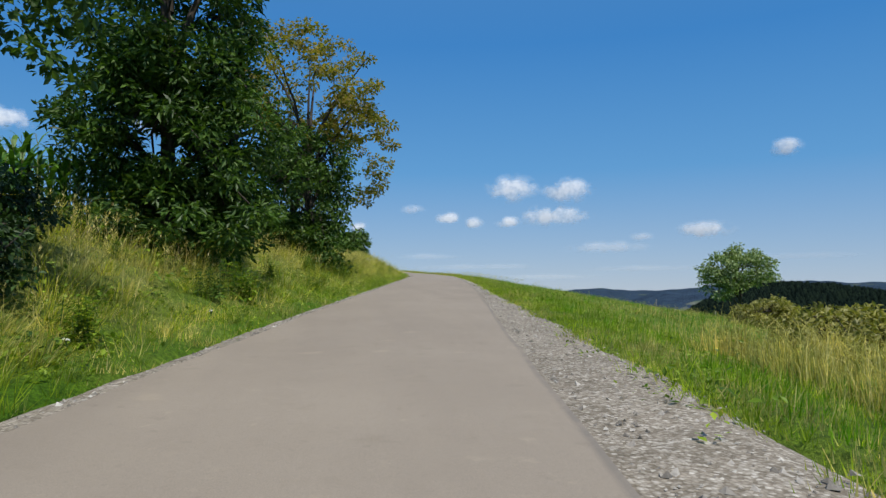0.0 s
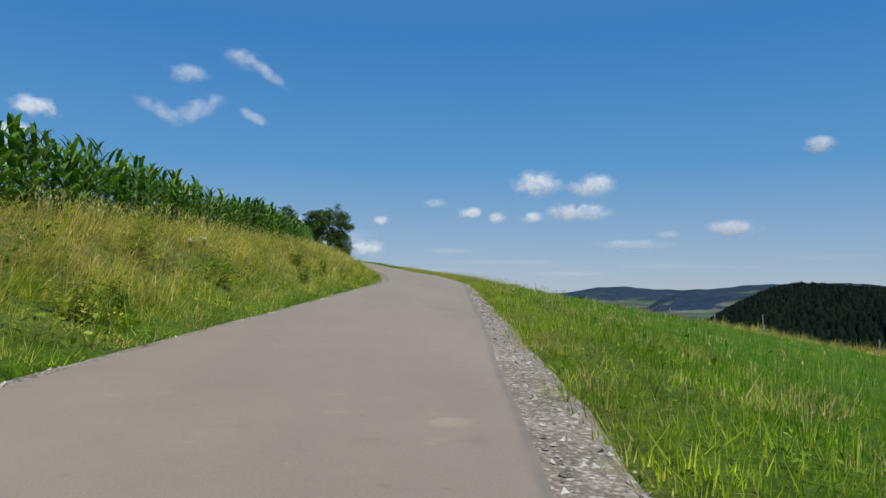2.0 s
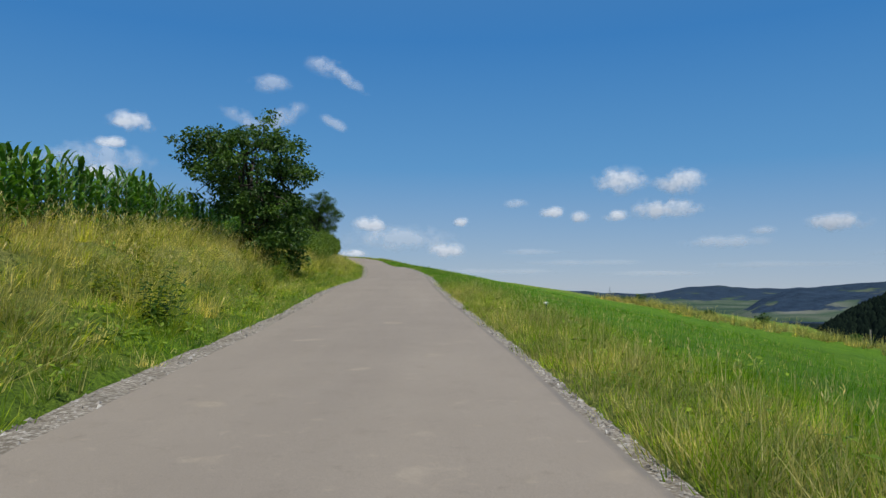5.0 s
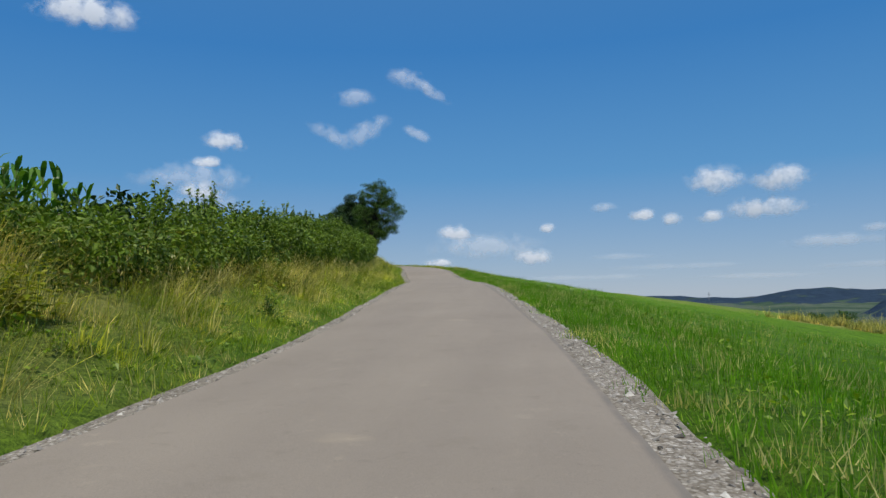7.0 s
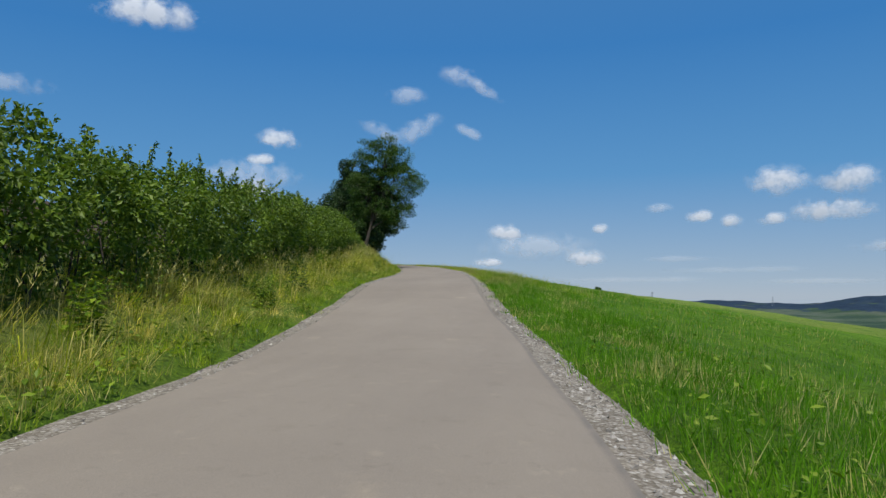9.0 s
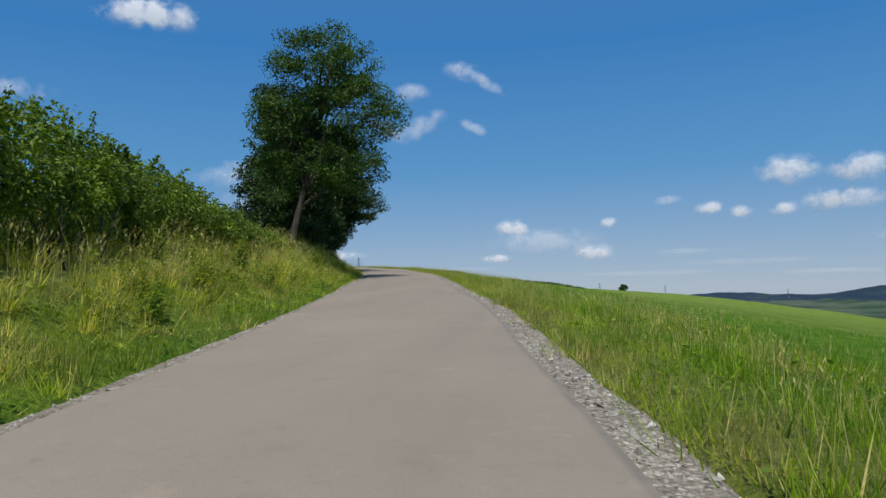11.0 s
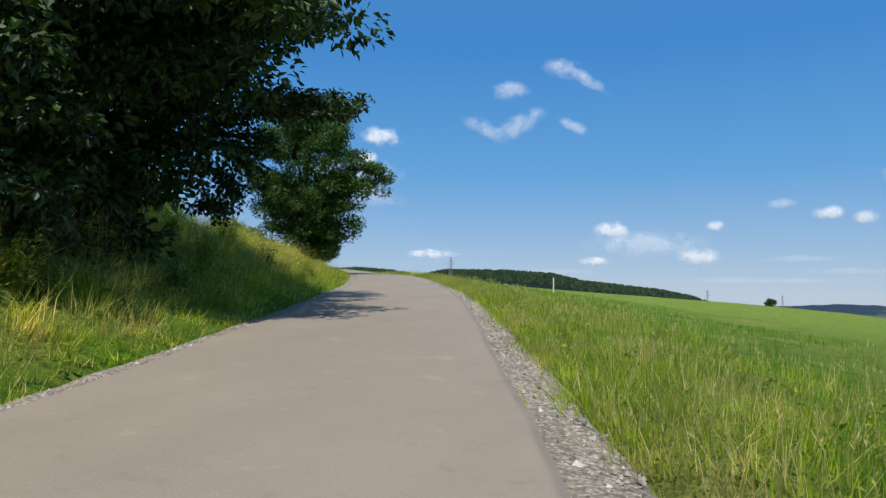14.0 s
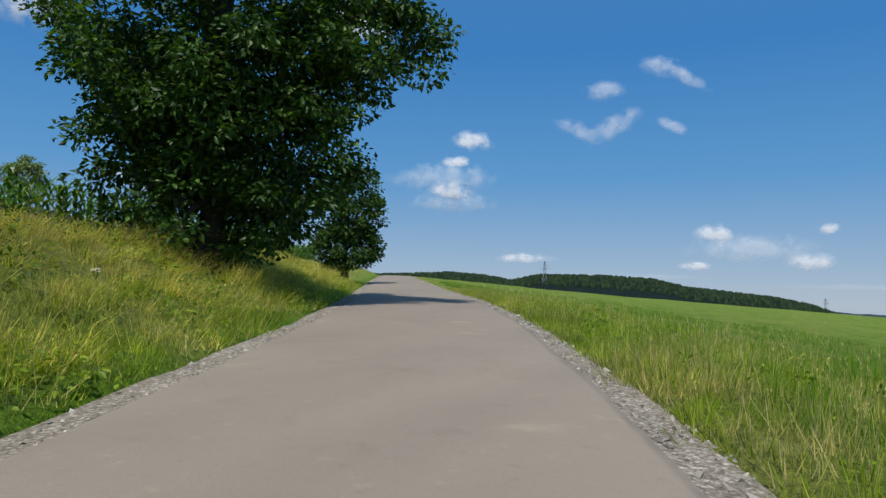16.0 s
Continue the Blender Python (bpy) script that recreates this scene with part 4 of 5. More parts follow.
tree("ash_tree", "half-bare roadside tree with yellowing crown and leafy lower stems", 1.78, -5.2, 8.6, 0.16,
     [(-0.5, 0, 2.6, 2.5, 2.4, 2.3), (-0.2, -0.2, 4.5, 2.2, 2.1, 1.3), (0.9, -0.6, 0.7, 1.7, 1.6, 1.2), (-0.8, -0.4, 1.0, 1.7, 1.6, 1.2)], 270, 75, 0.145, 0.52, ASH_LEAF, limbs=20,
     extra=[(thin_top, YELLOW_LEAF, 72, 0.15, 0.5)])

tree("ash_tree", "slim young ash at the edge of the maize", 2.24, -7.7, 6.0, 0.1,
     [(0, 0, 5.6, 1.6, 1.6, 2.2), (0.6, 0.3, 3.6, 1.4, 1.4, 1.1), (1.6, 0.3, 4.0, 1.0, 1.0, 0.6)], 110, 70, 0.13, 0.5, ASH_LEAF, limbs=8, twigs=20)

# Bushy trees at the bend.
tree("hawthorn_bush", "rounded dark green bush-like tree leaning over the bank", 6.62, -5.3, 4.0, 0.14,
     [(0, 0, 3.4, 2.5, 2.6, 1.9), (0.9, -0.4, 1.3, 1.7, 1.6, 1.3), (-1.6, -0.6, 4.1, 1.1, 1.1, 1.0), (1.5, -0.8, 0.4, 0.9, 0.9, 0.9)], 270, 75, 0.13, 0.46, ASH_LEAF, "bush", stems=3)
tree("hawthorn_bush", "smaller dark green bush behind the rounded one", 7.2, -7.8, 3.0, 0.1,
     [(0, 0, 2.9, 1.6, 1.9, 1.5), (0.3, 0, 1.2, 1.5, 1.5, 1.1)], 120, 65, 0.14, 0.5, MAPLE_LEAF, "bush", stems=3, twigs=20)

# The tall ash and its neighbour over the lane.
tree("ash_tree", "tall ash with a bare leaning trunk and layered green crown", 13.46, -5.4, 8.4, 0.17,
     [(1.7, 0.4, 9.0, 2.5, 2.5, 2.0), (3.2, 0.6, 6.6, 2.5, 2.5, 1.6), (-0.1, 0.0, 6.4, 1.5, 1.8, 1.4), (0.1, 0.0, 4.4, 1.2, 1.4, 0.9), (2.8, 0.6, 4.2, 2.0, 2.2, 1.3), (-0.7, -0.2, 4.3, 0.9, 0.9, 1.0), (-0.7, -0.2, 2.7, 0.7, 0.8, 0.7)], 345, 115, 0.135, 0.62, ASH_LEAF, limbs=16, lean=(1.9, 0.5), twigs=90, slim=0.24)
# The next trees and bushes carry shade in their leaf colour.
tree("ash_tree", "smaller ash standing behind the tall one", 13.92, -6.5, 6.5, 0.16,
     [(0.2, 0, 6.0, 2.5, 2.7, 2.2), (0.3, 0, 2.8, 2.3, 2.5, 1.8), (0.2, 0, 1.0, 2.2, 2.3, 1.2), (0, 0, 8.2, 2.0, 2.0, 1.2), (2.2, 0.8, 6.0, 1.9, 1.9, 1.2), (2.3, 0.9, 4.6, 1.3, 2.0, 1.2)], 390, 85, 0.16, 0.62, SHADED_LEAF, limbs=10, twigs=40)
tree("hazel_bush", "dense hazel in shade-dark leaf colour filling the gap between the trees", 14.5, -8.3, 4.5, 0.1,
     [(0, 0, 4.4, 2.4, 2.4, 2.3), (0, 0, 1.8, 2.5, 2.5, 1.8)], 200, 75, 0.17, 0.65, SHADED_LEAF, "bush", stems=3, limbs=8, twigs=20)
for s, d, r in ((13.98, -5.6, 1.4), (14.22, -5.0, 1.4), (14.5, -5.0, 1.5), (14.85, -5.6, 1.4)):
    tree("hazel_bush", "low hazel undergrowth in shade-dark leaf colour beneath the tall trees", s, d, 1.4 * r, 0.05,
         [(0, 0, 0.9 * r, 1.2 * r, 1.2 * r, 0.9 * r), (0.2 * r, 0.3 * r, 1.7 * r, 0.8 * r, 0.8 * r, 0.6 * r)], 95, 62, 0.14, 0.48, SHADED_LEAF, "bush", stems=3, limbs=5, twigs=16)
tree("sycamore_tree", "broad sycamore in shade-dark leaf colour with boughs hanging over bank and lane", 14.72, -5.0, 7.0, 0.28,
     [(-0.4, 0, 5.2, 4.4, 4.4, 3.0), (-0.5, 0.2, 2.4, 3.1, 3.5, 1.6), (-1.2, 0, 1.0, 3.0, 3.2, 1.3), (-0.4, 0, 7.6, 3.4, 3.4, 1.9), (2.6, 0.6, 4.0, 2.0, 2.2, 1.5)], 560, 110, 0.155, 0.75, SHADED_LEAF, limbs=12)
tree("sycamore_tree", "sycamore in shade-dark leaf colour with hanging boughs shading the bank", 15.02, -5.9, 7.0, 0.26,
     [(0, 0, 6.6, 4.0, 4.0, 2.6), (0.0, 0, 4.6, 2.6, 2.8, 1.4), (2.2, 1.0, 5.6, 1.9, 1.9, 1.3), (0.8, 0.6, 3.8, 1.3, 1.4, 1.5), (0.8, 0.6, 3.4, 1.3, 1.4, 1.5), (0, 0, 8.4, 2.6, 2.6, 1.4)], 340, 110, 0.14, 0.75, SHADED_LEAF, limbs=12,
     extra=[(in_crown([(3.2, 1.2, 5.2, 1.6, 1.8, 0.9), (1.8, 0.8, 4.1, 0.9, 1.1, 1.3)], 50), SHADED_LEAF, 80, 0.14, 0.5),
            (in_crown([(3.4, 2.3, 3.0, 1.5, 0.8, 0.35), (4.2, 1.0, 2.6, 1.0, 1.0, 0.5), (3.0, 0.8, 2.0, 0.6, 0.7, 1.0), (2.3, 0.6, 1.6, 0.7, 0.7, 1.1), (1.65, 1.1, 0.85, 0.6, 0.6, 0.8)], 104), SHADED_LEAF, 66, 0.105, 0.32)])

# The round maple and the one behind it.
tree("maple_tree", "round well-lit maple with a full crown low over the bank", 17.15, -5.0, 8.0, 0.3,
     [(0.15, 0, 6.2, 3.9, 4.0, 3.7), (0.15, 0, 4.2, 3.4, 3.4, 1.5), (0.1, 0.2, 2.7, 3.0, 2.8, 2.0), (0.1, 0.1, 1.6, 2.7, 2.6, 1.5), (0.1, 0, 9.0, 2.8, 2.6, 1.9), (3.3, 1.3, 5.3, 2.1, 1.9, 1.4), (-2.3, -0.6, 4.5, 1.5, 1.6, 1.5)], 640, 125, 0.145, 0.68, MAPLE_LEAF, limbs=14, twigs=90)
tree("maple_tree", "smaller dark maple beyond the round one", 18.9, -3.5, 5.0, 0.2,
     [(0, 0, 4.6, 2.4, 2.4, 2.5), (0, 0, 2.2, 2.2, 2.2, 1.6)], 200, 70, 0.2, 0.62, MAPLE_LEAF, twigs=30)

rng = np.random.default_rng(13)
# Tall weeds standing in clumps on the bank.
def weed_clump(s, d, high, mat, label, stems):
    """Upright stems with pairs of drooping leaves that grow smaller towards the top."""
    foot = place(s, d)
    foot[2] -= 0.03
    top = thing("weed_clump", foot, label, "weed", "weeds on the bank")
    rods, verts = [], []
    for _ in range(stems):
        h = high * rng.uniform(0.6, 1.1)
        start = np.array([*rng.normal(0, 0.16 * high, 2), 0.0])
        bow = rng.normal(0, 0.2, 2) * h
        u = np.linspace(0, 1, 4)[:, None]
        line = start + u * np.array([0, 0, h]) + u**2 * np.array([bow[0], bow[1], -0.04 * h])
        rods.append(tube(line, [0.006, 0.005, 0.004, 0.002], 3))
        turn = rng.uniform(0, np.pi)
        for k in range(9):
            f = 0.14 + 0.86 * k / 8
            at = start + f * np.array([0, 0, h]) + f**2 * np.array([bow[0], bow[1], -0.04 * h])
            size = high * 0.19 * (1.1 - 0.6 * f) * rng.uniform(0.7, 1.3)
            for a in (turn + 1.57 * k, turn + 1.57 * k + np.pi):
                out = np.array([np.cos(a), np.sin(a), rng.uniform(-0.25, 0.5)])
                flank = np.array([-np.sin(a), np.cos(a), 0.0])
                verts += [at, at + out * size * 0.45 + flank * size * 0.27, at + out * size - np.array([0, 0, 0.28 * size]), at + out * size * 0.45 - flank * size * 0.27]
    v, q = join(rods)
    solid("stems", v, q, STEM, top)["kind"] = "stuff"
    solid("foliage", np.array(verts), np.arange(len(verts)).reshape(-1, 4), mat, top)["kind"] = "stuff"


WEEDS = ((WEED_LEAF, "fresh green clump of nettles on the grassy bank"), (DARK_WEED, "dark green clump of nettles on the grassy bank"), (WEED_LEAF, "bright green leafy weed clump on the grassy bank"), (BANK_LEAF, "yellowing weed clump on the grassy bank"))
for k in range(190):
    s, d = 0.3 + 0.083 * k + rng.uniform(-0.1, 0.1), -(3.2 + 3.9 * rng.random() ** 1.4)
    mat, label = WEEDS[int(rng.integers(0, 4))]
    if 2.6 < s < 8.5 and d < -3.9:
        mat, label = WEEDS[3]
    weed_clump(s, d, rng.uniform(0.45, 0.95), mat, label, int(rng.integers(9, 17)))

# Dark leafy bushes added under the first ash to stand for its shade.
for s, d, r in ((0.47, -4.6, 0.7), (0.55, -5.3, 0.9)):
    tree("shade_filler_bush", "dark leafy bush added for the ash's shade on the bank", s, d, 0.8, 0.03,
         [(0, 0, 0.6 * r, 1.1 * r, 1.1 * r, 0.8 * r), (0.3 * r, 0.5 * r, 0.9 * r, 0.7 * r, 0.7 * r, 0.5 * r)], 60, 55, 0.085, 0.3, SHADED_LEAF, "bush", limbs=5, stems=3, twigs=16)

# Orchard tree in the meadow.
tree("fruit_tree", "pale green fruit tree standing low in the meadow", 3.37, 25.7, 2.6, 0.17,
     [(0, 0, 4.2, 3.1, 3.1, 1.8), (0.5, 0.6, 5.4, 1.8, 1.8, 1.0), (-1.6, 0, 3.2, 1.8, 1.8, 1.2)], 150, 60, 0.2, 0.65, FRUIT_LEAF, limbs=10)

# Scrub round the orchard tree and along the fence below the meadow.
for s, d, r in ((2.2, 18.5, 0.85), (1.95, 16.2, 0.9), (1.72, 14.0, 0.95), (1.5, 12.2, 0.9), (0.8, 8.2, 0.8), (0.95, 9.6, 0.9)):
    tree("scrub_bush", "dry yellow-green bramble scrub at the meadow's edge", s, d, 0.9, 0.04,
         [(0, 0, 0.55 * r, 1.3 * r, 1.3 * r, 0.6 * r), (0.6 * r, 0.3 * r, 0.7 * r, 0.7 * r, 0.7 * r, 0.5 * r)], 70, 60, 0.11, 0.36, SCRUB_LEAF, "bush", limbs=5, stems=3, twigs=12)
for k in range(16):
    s, d, r = 4.6 + 0.5 * k + rng.uniform(-0.2, 0.2), rng.uniform(45.0, 51.0), rng.uniform(0.6, 1.2)
    tree("scrub_bush", "low dark bush along the fence below the meadow", s, d, 0.8, 0.04,
         [(0, 0, 0.7 * r, r, r, 0.8 * r)], 14, 36, 0.2, 0.4, DARK_WEED, "bush", limbs=3, twigs=0)

# Trees up in the maize field, each with its crown's middle at a height above the sea.
for x, y, middle_z, r in ((-75.2, 273.0, 23.2, 2.3), (-84.3, 305.1, 24.6, 2.9), (-129.5, 316.6, 29.6, 3.4)):
    s, d = (float(k[0]) for k in by_road(x, y))
    h = max(middle_z - float(place(s, d)[2]), 1.2 * r)
    tree("field_tree", "small round green tree standing among the maize", s, d, h, 0.05 * r,
         [(0, 0, h, r, r, 0.8 * r), (0.3 * r, 0, h - 0.7 * r, 0.8 * r, 0.8 * r, 0.5 * r), (0, 0, h + 0.5 * r, 0.6 * r, 0.6 * r, 0.5 * r)], 90, 60, 0.1 * r, 0.28 * r, FRUIT_LEAF, twigs=0)
bush_s, bush_d = (float(k[0]) for k in by_road(12.2, 458.0))
tree("field_tree", "lone dark bush on the skyline of the meadow", bush_s, bush_d, 2.0, 0.2,
     [(0, 0, 1.1, 1.8, 1.8, 1.3)], 50, 60, 0.25, 0.55, MAPLE_LEAF, "bush", twigs=0)


# ---- hedge ----
def hedge():
    """A wild leafy hedge along the bank's top, with young shoots standing out of it."""
    def height(s, d):
        high = np.interp(s, [7.5, 8.0, 8.4, 9.0, 10.8, 11.7, 12.0, 12.3, 12.65, 13.0, 13.3], [1.1, 1.7, 2.1, 2.65, 2.75, 2.55, 2.35, 2.0, 1.45, 0.8, 0.4])
        return high * (1 + 0.1 * wave(s * 15, d, 1.2, 9.0) + 0.06 * wave(s * 15, d, 0.45, 5.0))

    n = 2500
    s = rng.uniform(7.5, 13.2, n)
    u = rng.random(n) ** 0.75
    w = 1 - 1.6 * rng.random(n) ** 1.9
    middle = np.interp(s, [11, 12], [-5.9, -6.6])
    d = middle + w * 1.3 * np.interp(u, [0, 0.3, 0.65, 0.85, 1.0], [0.62, 0.72, 1.05, 1.0, 0.6]) + 0.2 * wave(s * 15, 4 * u, 1.4, 2.0)
    p = place(s, d)
    p[:, 2] += u * (height(s, d) - 0.2)
    top = thing("hedge", place(10.0, -5.9), "long leafy green hedge along the top of the bank", "hedge")
    base = np.array(top.location)
    v, q = leaves(p - base, 0.33, 66, 0.092, up=0.6, flat=0.9)
    solid("foliage", v, q, HEDGE_LEAF, top)["kind"] = "stuff"
    # Leaves inside the hedge are coloured darker, painting its inner shade.
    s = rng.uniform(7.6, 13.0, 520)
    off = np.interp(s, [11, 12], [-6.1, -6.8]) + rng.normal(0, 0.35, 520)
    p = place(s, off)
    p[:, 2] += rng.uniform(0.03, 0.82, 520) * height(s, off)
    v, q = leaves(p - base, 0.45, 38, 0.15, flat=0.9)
    solid("shaded_inner_foliage", v, q, SHADED_LEAF, top)["kind"] = "stuff"
    rods, blades_ = [], []
    for k in range(280):
        at = rng.uniform(7.7, 13.0)
        off = np.interp(at, [11, 12], [-5.9, -6.6]) + rng.uniform(-0.9, 1.15)
        a = place(at, off) - base
        a[2] += height(at, off) - 0.35 - 0.5 * max(0.0, off + 5.3)
        b = a + np.array([rng.normal(0, 0.16), rng.normal(0, 0.16), rng.uniform(0.25, 0.7) * (1.0 if at < 11 else 0.6)])
        line = np.linspace(a, b, 4)
        rods.append(tube(line, [0.008, 0.006, 0.005, 0.002], 3))
        for f in np.linspace(0.1, 1.0, 13):
            blades_.append(a * (1 - f) + b * f)
    v, q = leaves(np.array(blades_), 0.075, 3, 0.085, up=0.3)
    solid("young_shoots", v, q, HEDGE_LEAF, top)["kind"] = "stuff"
    for k in range(150):
        at = rng.uniform(7.7, 12.4)
        a = place(at, rng.uniform(-6.4, -5.0)) - base
        b = a + np.array([rng.normal(0, 0.3), rng.normal(0, 0.3), rng.uniform(0.6, 1.5)])
        rods.append(tube(np.linspace(a, b, 4), [0.025, 0.02, 0.014, 0.006], 4))
    v, q = join(rods)
    solid("stems", v, q, BARK, top)["kind"] = "stuff"


rng = np.random.default_rng(12)
hedge()


# ---- maize ----
def maize_plant(seed):
    """One maize plant: stalk, arching leaves, tassel."""
    g = np.random.default_rng(seed)
    pieces = []
    h = 1.75
    a0 = g.uniform(0, np.pi)
    u = np.array([0.0, 0.3, 0.65, 1.0])
    for k in range(11):
        z = 0.25 + 1.5 * k / 10
        a = a0 + np.pi * k + g.normal(0, 0.35)
        out = np.array([np.cos(a), np.sin(a), 0])
        side = np.array([-np.sin(a), np.cos(a), 0])
        length, arch = g.uniform(0.7, 1.05) * (1 - 0.22 * k / 10), g.uniform(0.0, 0.5)
        line = np.array([0, 0, z]) + out * (u * length)[:, None] * (0.76 - 0.035 * k) + np.array([0, 0, 1.0]) * (length * (0.95 * u - (0.8 - 0.05 * k + 0.6 * arch) * u**2))[:, None]
        w = 0.056 * np.array([0.6, 1.0, 0.7, 0.02])
        v = np.concatenate([line - side * w[:, None], line + side * w[:, None]])
        pieces.append((v, np.array([(i, i + 1, i + 5, i + 4) for i in range(3)])))
    leaf_v, leaf_q = join(pieces)
    stalk = [tube(np.array([(0, 0, 0), (0, 0, 0.9), (0, 0, h)]), [0.014, 0.012, 0.007], 3)]
    for k in range(2):
        a = g.uniform(0, 2 * np.pi)
        stalk.append(tube(np.array([(0, 0, h - 0.05), (0.07 * np.cos(a), 0.07 * np.sin(a), h + 0.2)]), [0.006, 0.004], 3))
    stalk_v, stalk_q = join(stalk)
    return (leaf_v, leaf_q), (stalk_v, stalk_q)


def maize(spans):
    kinds = [maize_plant(k) for k in range(6)]
    pl, ps = [], []
    for s0, s1 in spans:
        for row in range(1 if 4 < s0 < 13 else 3 if s0 < 1 else 2):
            n = int((s1 - s0) * 15.5 / 0.19)
            s = np.linspace(s0, s1, n) + rng.normal(0, 0.002, n)
            d = -(7.35 if s0 < 1 else 8.2 if s0 > 16 else 9.6) - 0.75 * row + rng.normal(0, 0.05, n)
            p = place(s, d)
            pick, turn = rng.integers(0, 6, n), rng.uniform(0, 2 * np.pi, n)
            scale = rng.uniform(0.76, 0.94, n) * np.interp(s, [0, 3.4, 5.0, 12.6, 13.4, 15.5], [1.16, 1.12, 1.02, 1.0, 0.72, 0.85]) * (1 + 0.08 * wave(p[:, 0], p[:, 1], 5.0, 8.0))
            for k, (lf, st) in enumerate(kinds):
                m = pick == k
                c, q = np.cos(turn[m])[:, None], np.sin(turn[m])[:, None]
                for (v, f), store in ((lf, pl), (st, ps)):
                    w = np.stack([v[None, :, 0] * c - v[None, :, 1] * q, v[None, :, 0] * q + v[None, :, 1] * c, np.repeat(v[None, :, 2], m.sum(), 0)], -1) * scale[m][:, None, None] + p[m][:, None]
                    faces = f[None] + (len(v) * np.arange(m.sum()))[:, None, None]
                    store.append((w.reshape(-1, 3), faces.reshape(-1, 4)))
    top = tagged(new("maize_field"), "tall dark green maize standing along the bank's top", "maize", kind="stuff")
    v, q = join(pl)
    solid("leaves", v, q, CORN_LEAF, top)
    v, q = join(ps)
    solid("stalks", v, q, CORN_STALK, top)


maize(((0.0, 7.8), (12.0, 13.6), (13.6, 16.3), (16.4, 20.5)))


# ---- posts, flowers, pylons ----
def post(name, label, s, d, height, radius, mat):
    foot = place(s, d)
    top = thing(name, foot, label, "post")
    v, q = tube(np.array([(0, 0, -0.2), (0.01, 0, height * 0.5), (0.0, 0.01, height), (0, 0.01, height + 0.01)]), [radius, radius * 0.97, radius * 0.9, 0.003], 8)
    solid("shaft", v, q, mat, top, smooth=False)
    return top


post("marker_post", "weathered white wooden stake standing in the meadow", 17.2, 12.3, 1.15, 0.045, WHITE_PAINT)
for s, d, h in ((6.17, 41.0, 1.7), (6.57, 45.0, 2.3), (7.1, 44.0, 1.6), (7.7, 45.0, 1.8), (8.4, 44.0, 1.6), (5.5, 44.0, 1.6)):
    tagged(post("fence_post", "thin grey wooden fence post in dry grass", s, d, h, 0.07, WOOD), group="fence posts below the meadow")


def umbel(s, d, height, mat, label, heads=11, size=0.019, name="wild_flower"):
    """A wild flower: branching stem with flat flower heads."""
    foot = place(s, d)
    top = thing(name, foot, label, "flower", "wild flowers on the verges")
    rods = [tube(np.array([(0, 0, 0), (0.01, 0, height * 0.6), (0, 0.01, height * 0.8)]), [0.0035, 0.003, 0.0025], 4)]
    discs = []
    for k in range(heads):
        a, r = rng.uniform(0, 2 * np.pi), rng.uniform(0.02, 0.13) * height
        tip = np.array([r * np.cos(a), r * np.sin(a), height * rng.uniform(0.88, 1.0)])
        rods.append(tube(np.array([(0, 0, height * 0.65), tip * (1, 1, 0.93), tip]), [0.003, 0.002, 0.002], 3))
        for _ in range(6):
            c = tip + rng.normal(0, size * 0.6, 3) * (1, 1, 0.2)
            ang = np.linspace(0, 2 * np.pi, 6)[:-1]
            ring_v = c + np.stack([np.cos(ang), np.sin(ang), 0.15 * np.cos(ang * 2)], -1) * size * 0.5
            discs.append((np.concatenate([ring_v, [c + (0, 0, size * 0.2)]]), np.array([(j, (j + 1) % 5, 5) for j in range(5)])))
    v, q = join(rods)
    stem = solid("stem", v, q, STEM, top)
    v, q = join(discs)
    solid("flower_head", v, q, mat, stem)["kind"] = "stuff"


for s, d, h in ((4.92, -3.3, 0.65), (4.95, -3.5, 0.75), (4.9, -3.0, 0.55), (5.0, -3.6, 0.8), (4.86, -3.45, 0.7), (4.84, -3.6, 0.65), (4.3, -4.1, 0.6), (4.4, -4.4, 0.7), (2.85, -4.4, 0.7), (2.95, -4.7, 0.7), (5.45, -4.3, 0.7),
                (5.9, 3.6, 0.4), (15.86, 4.4, 0.45), (15.9, 4.6, 0.45), (15.95, 4.3, 0.4), (16.6, -3.9, 0.4), (0.35, -3.2, 0.2), (0.45, -3.0, 0.2), (0.7, -2.9, 0.2)):
    umbel(s, d, h, PETAL, "white-flowered umbel standing in the roadside grass", 16, 0.018)
for s, d, h in ((4.79, 2.42, 0.26), (4.81, 2.36, 0.24), (4.8, 2.5, 0.27), (4.83, 2.45, 0.28), (4.84, 2.38, 0.3), (4.82, 2.54, 0.25)):
    umbel(s, d, h, PETAL, "low white flower standing beside the gravel", 8, 0.012)
for s, d in ((12.95, 3.6), (13.1, 4.2), (13.05, 5.0), (12.9, 6.0), (13.3, 5.4), (15.35, 3.6)):
    umbel(s, d, 0.35, PETAL_YELLOW, "small yellow meadow flower among green grass", 3, 0.022)
for k in range(26):
    umbel(8.42 + rng.uniform(-0.12, 0.2), rng.uniform(3.6, 5.4), rng.uniform(0.3, 0.4), PETAL, "small white meadow flower among lush grass", 2, 0.013)
umbel(15.33, 3.5, 0.4, PETAL_PINK, "small purple meadow flower among green grass", 2, 0.03)


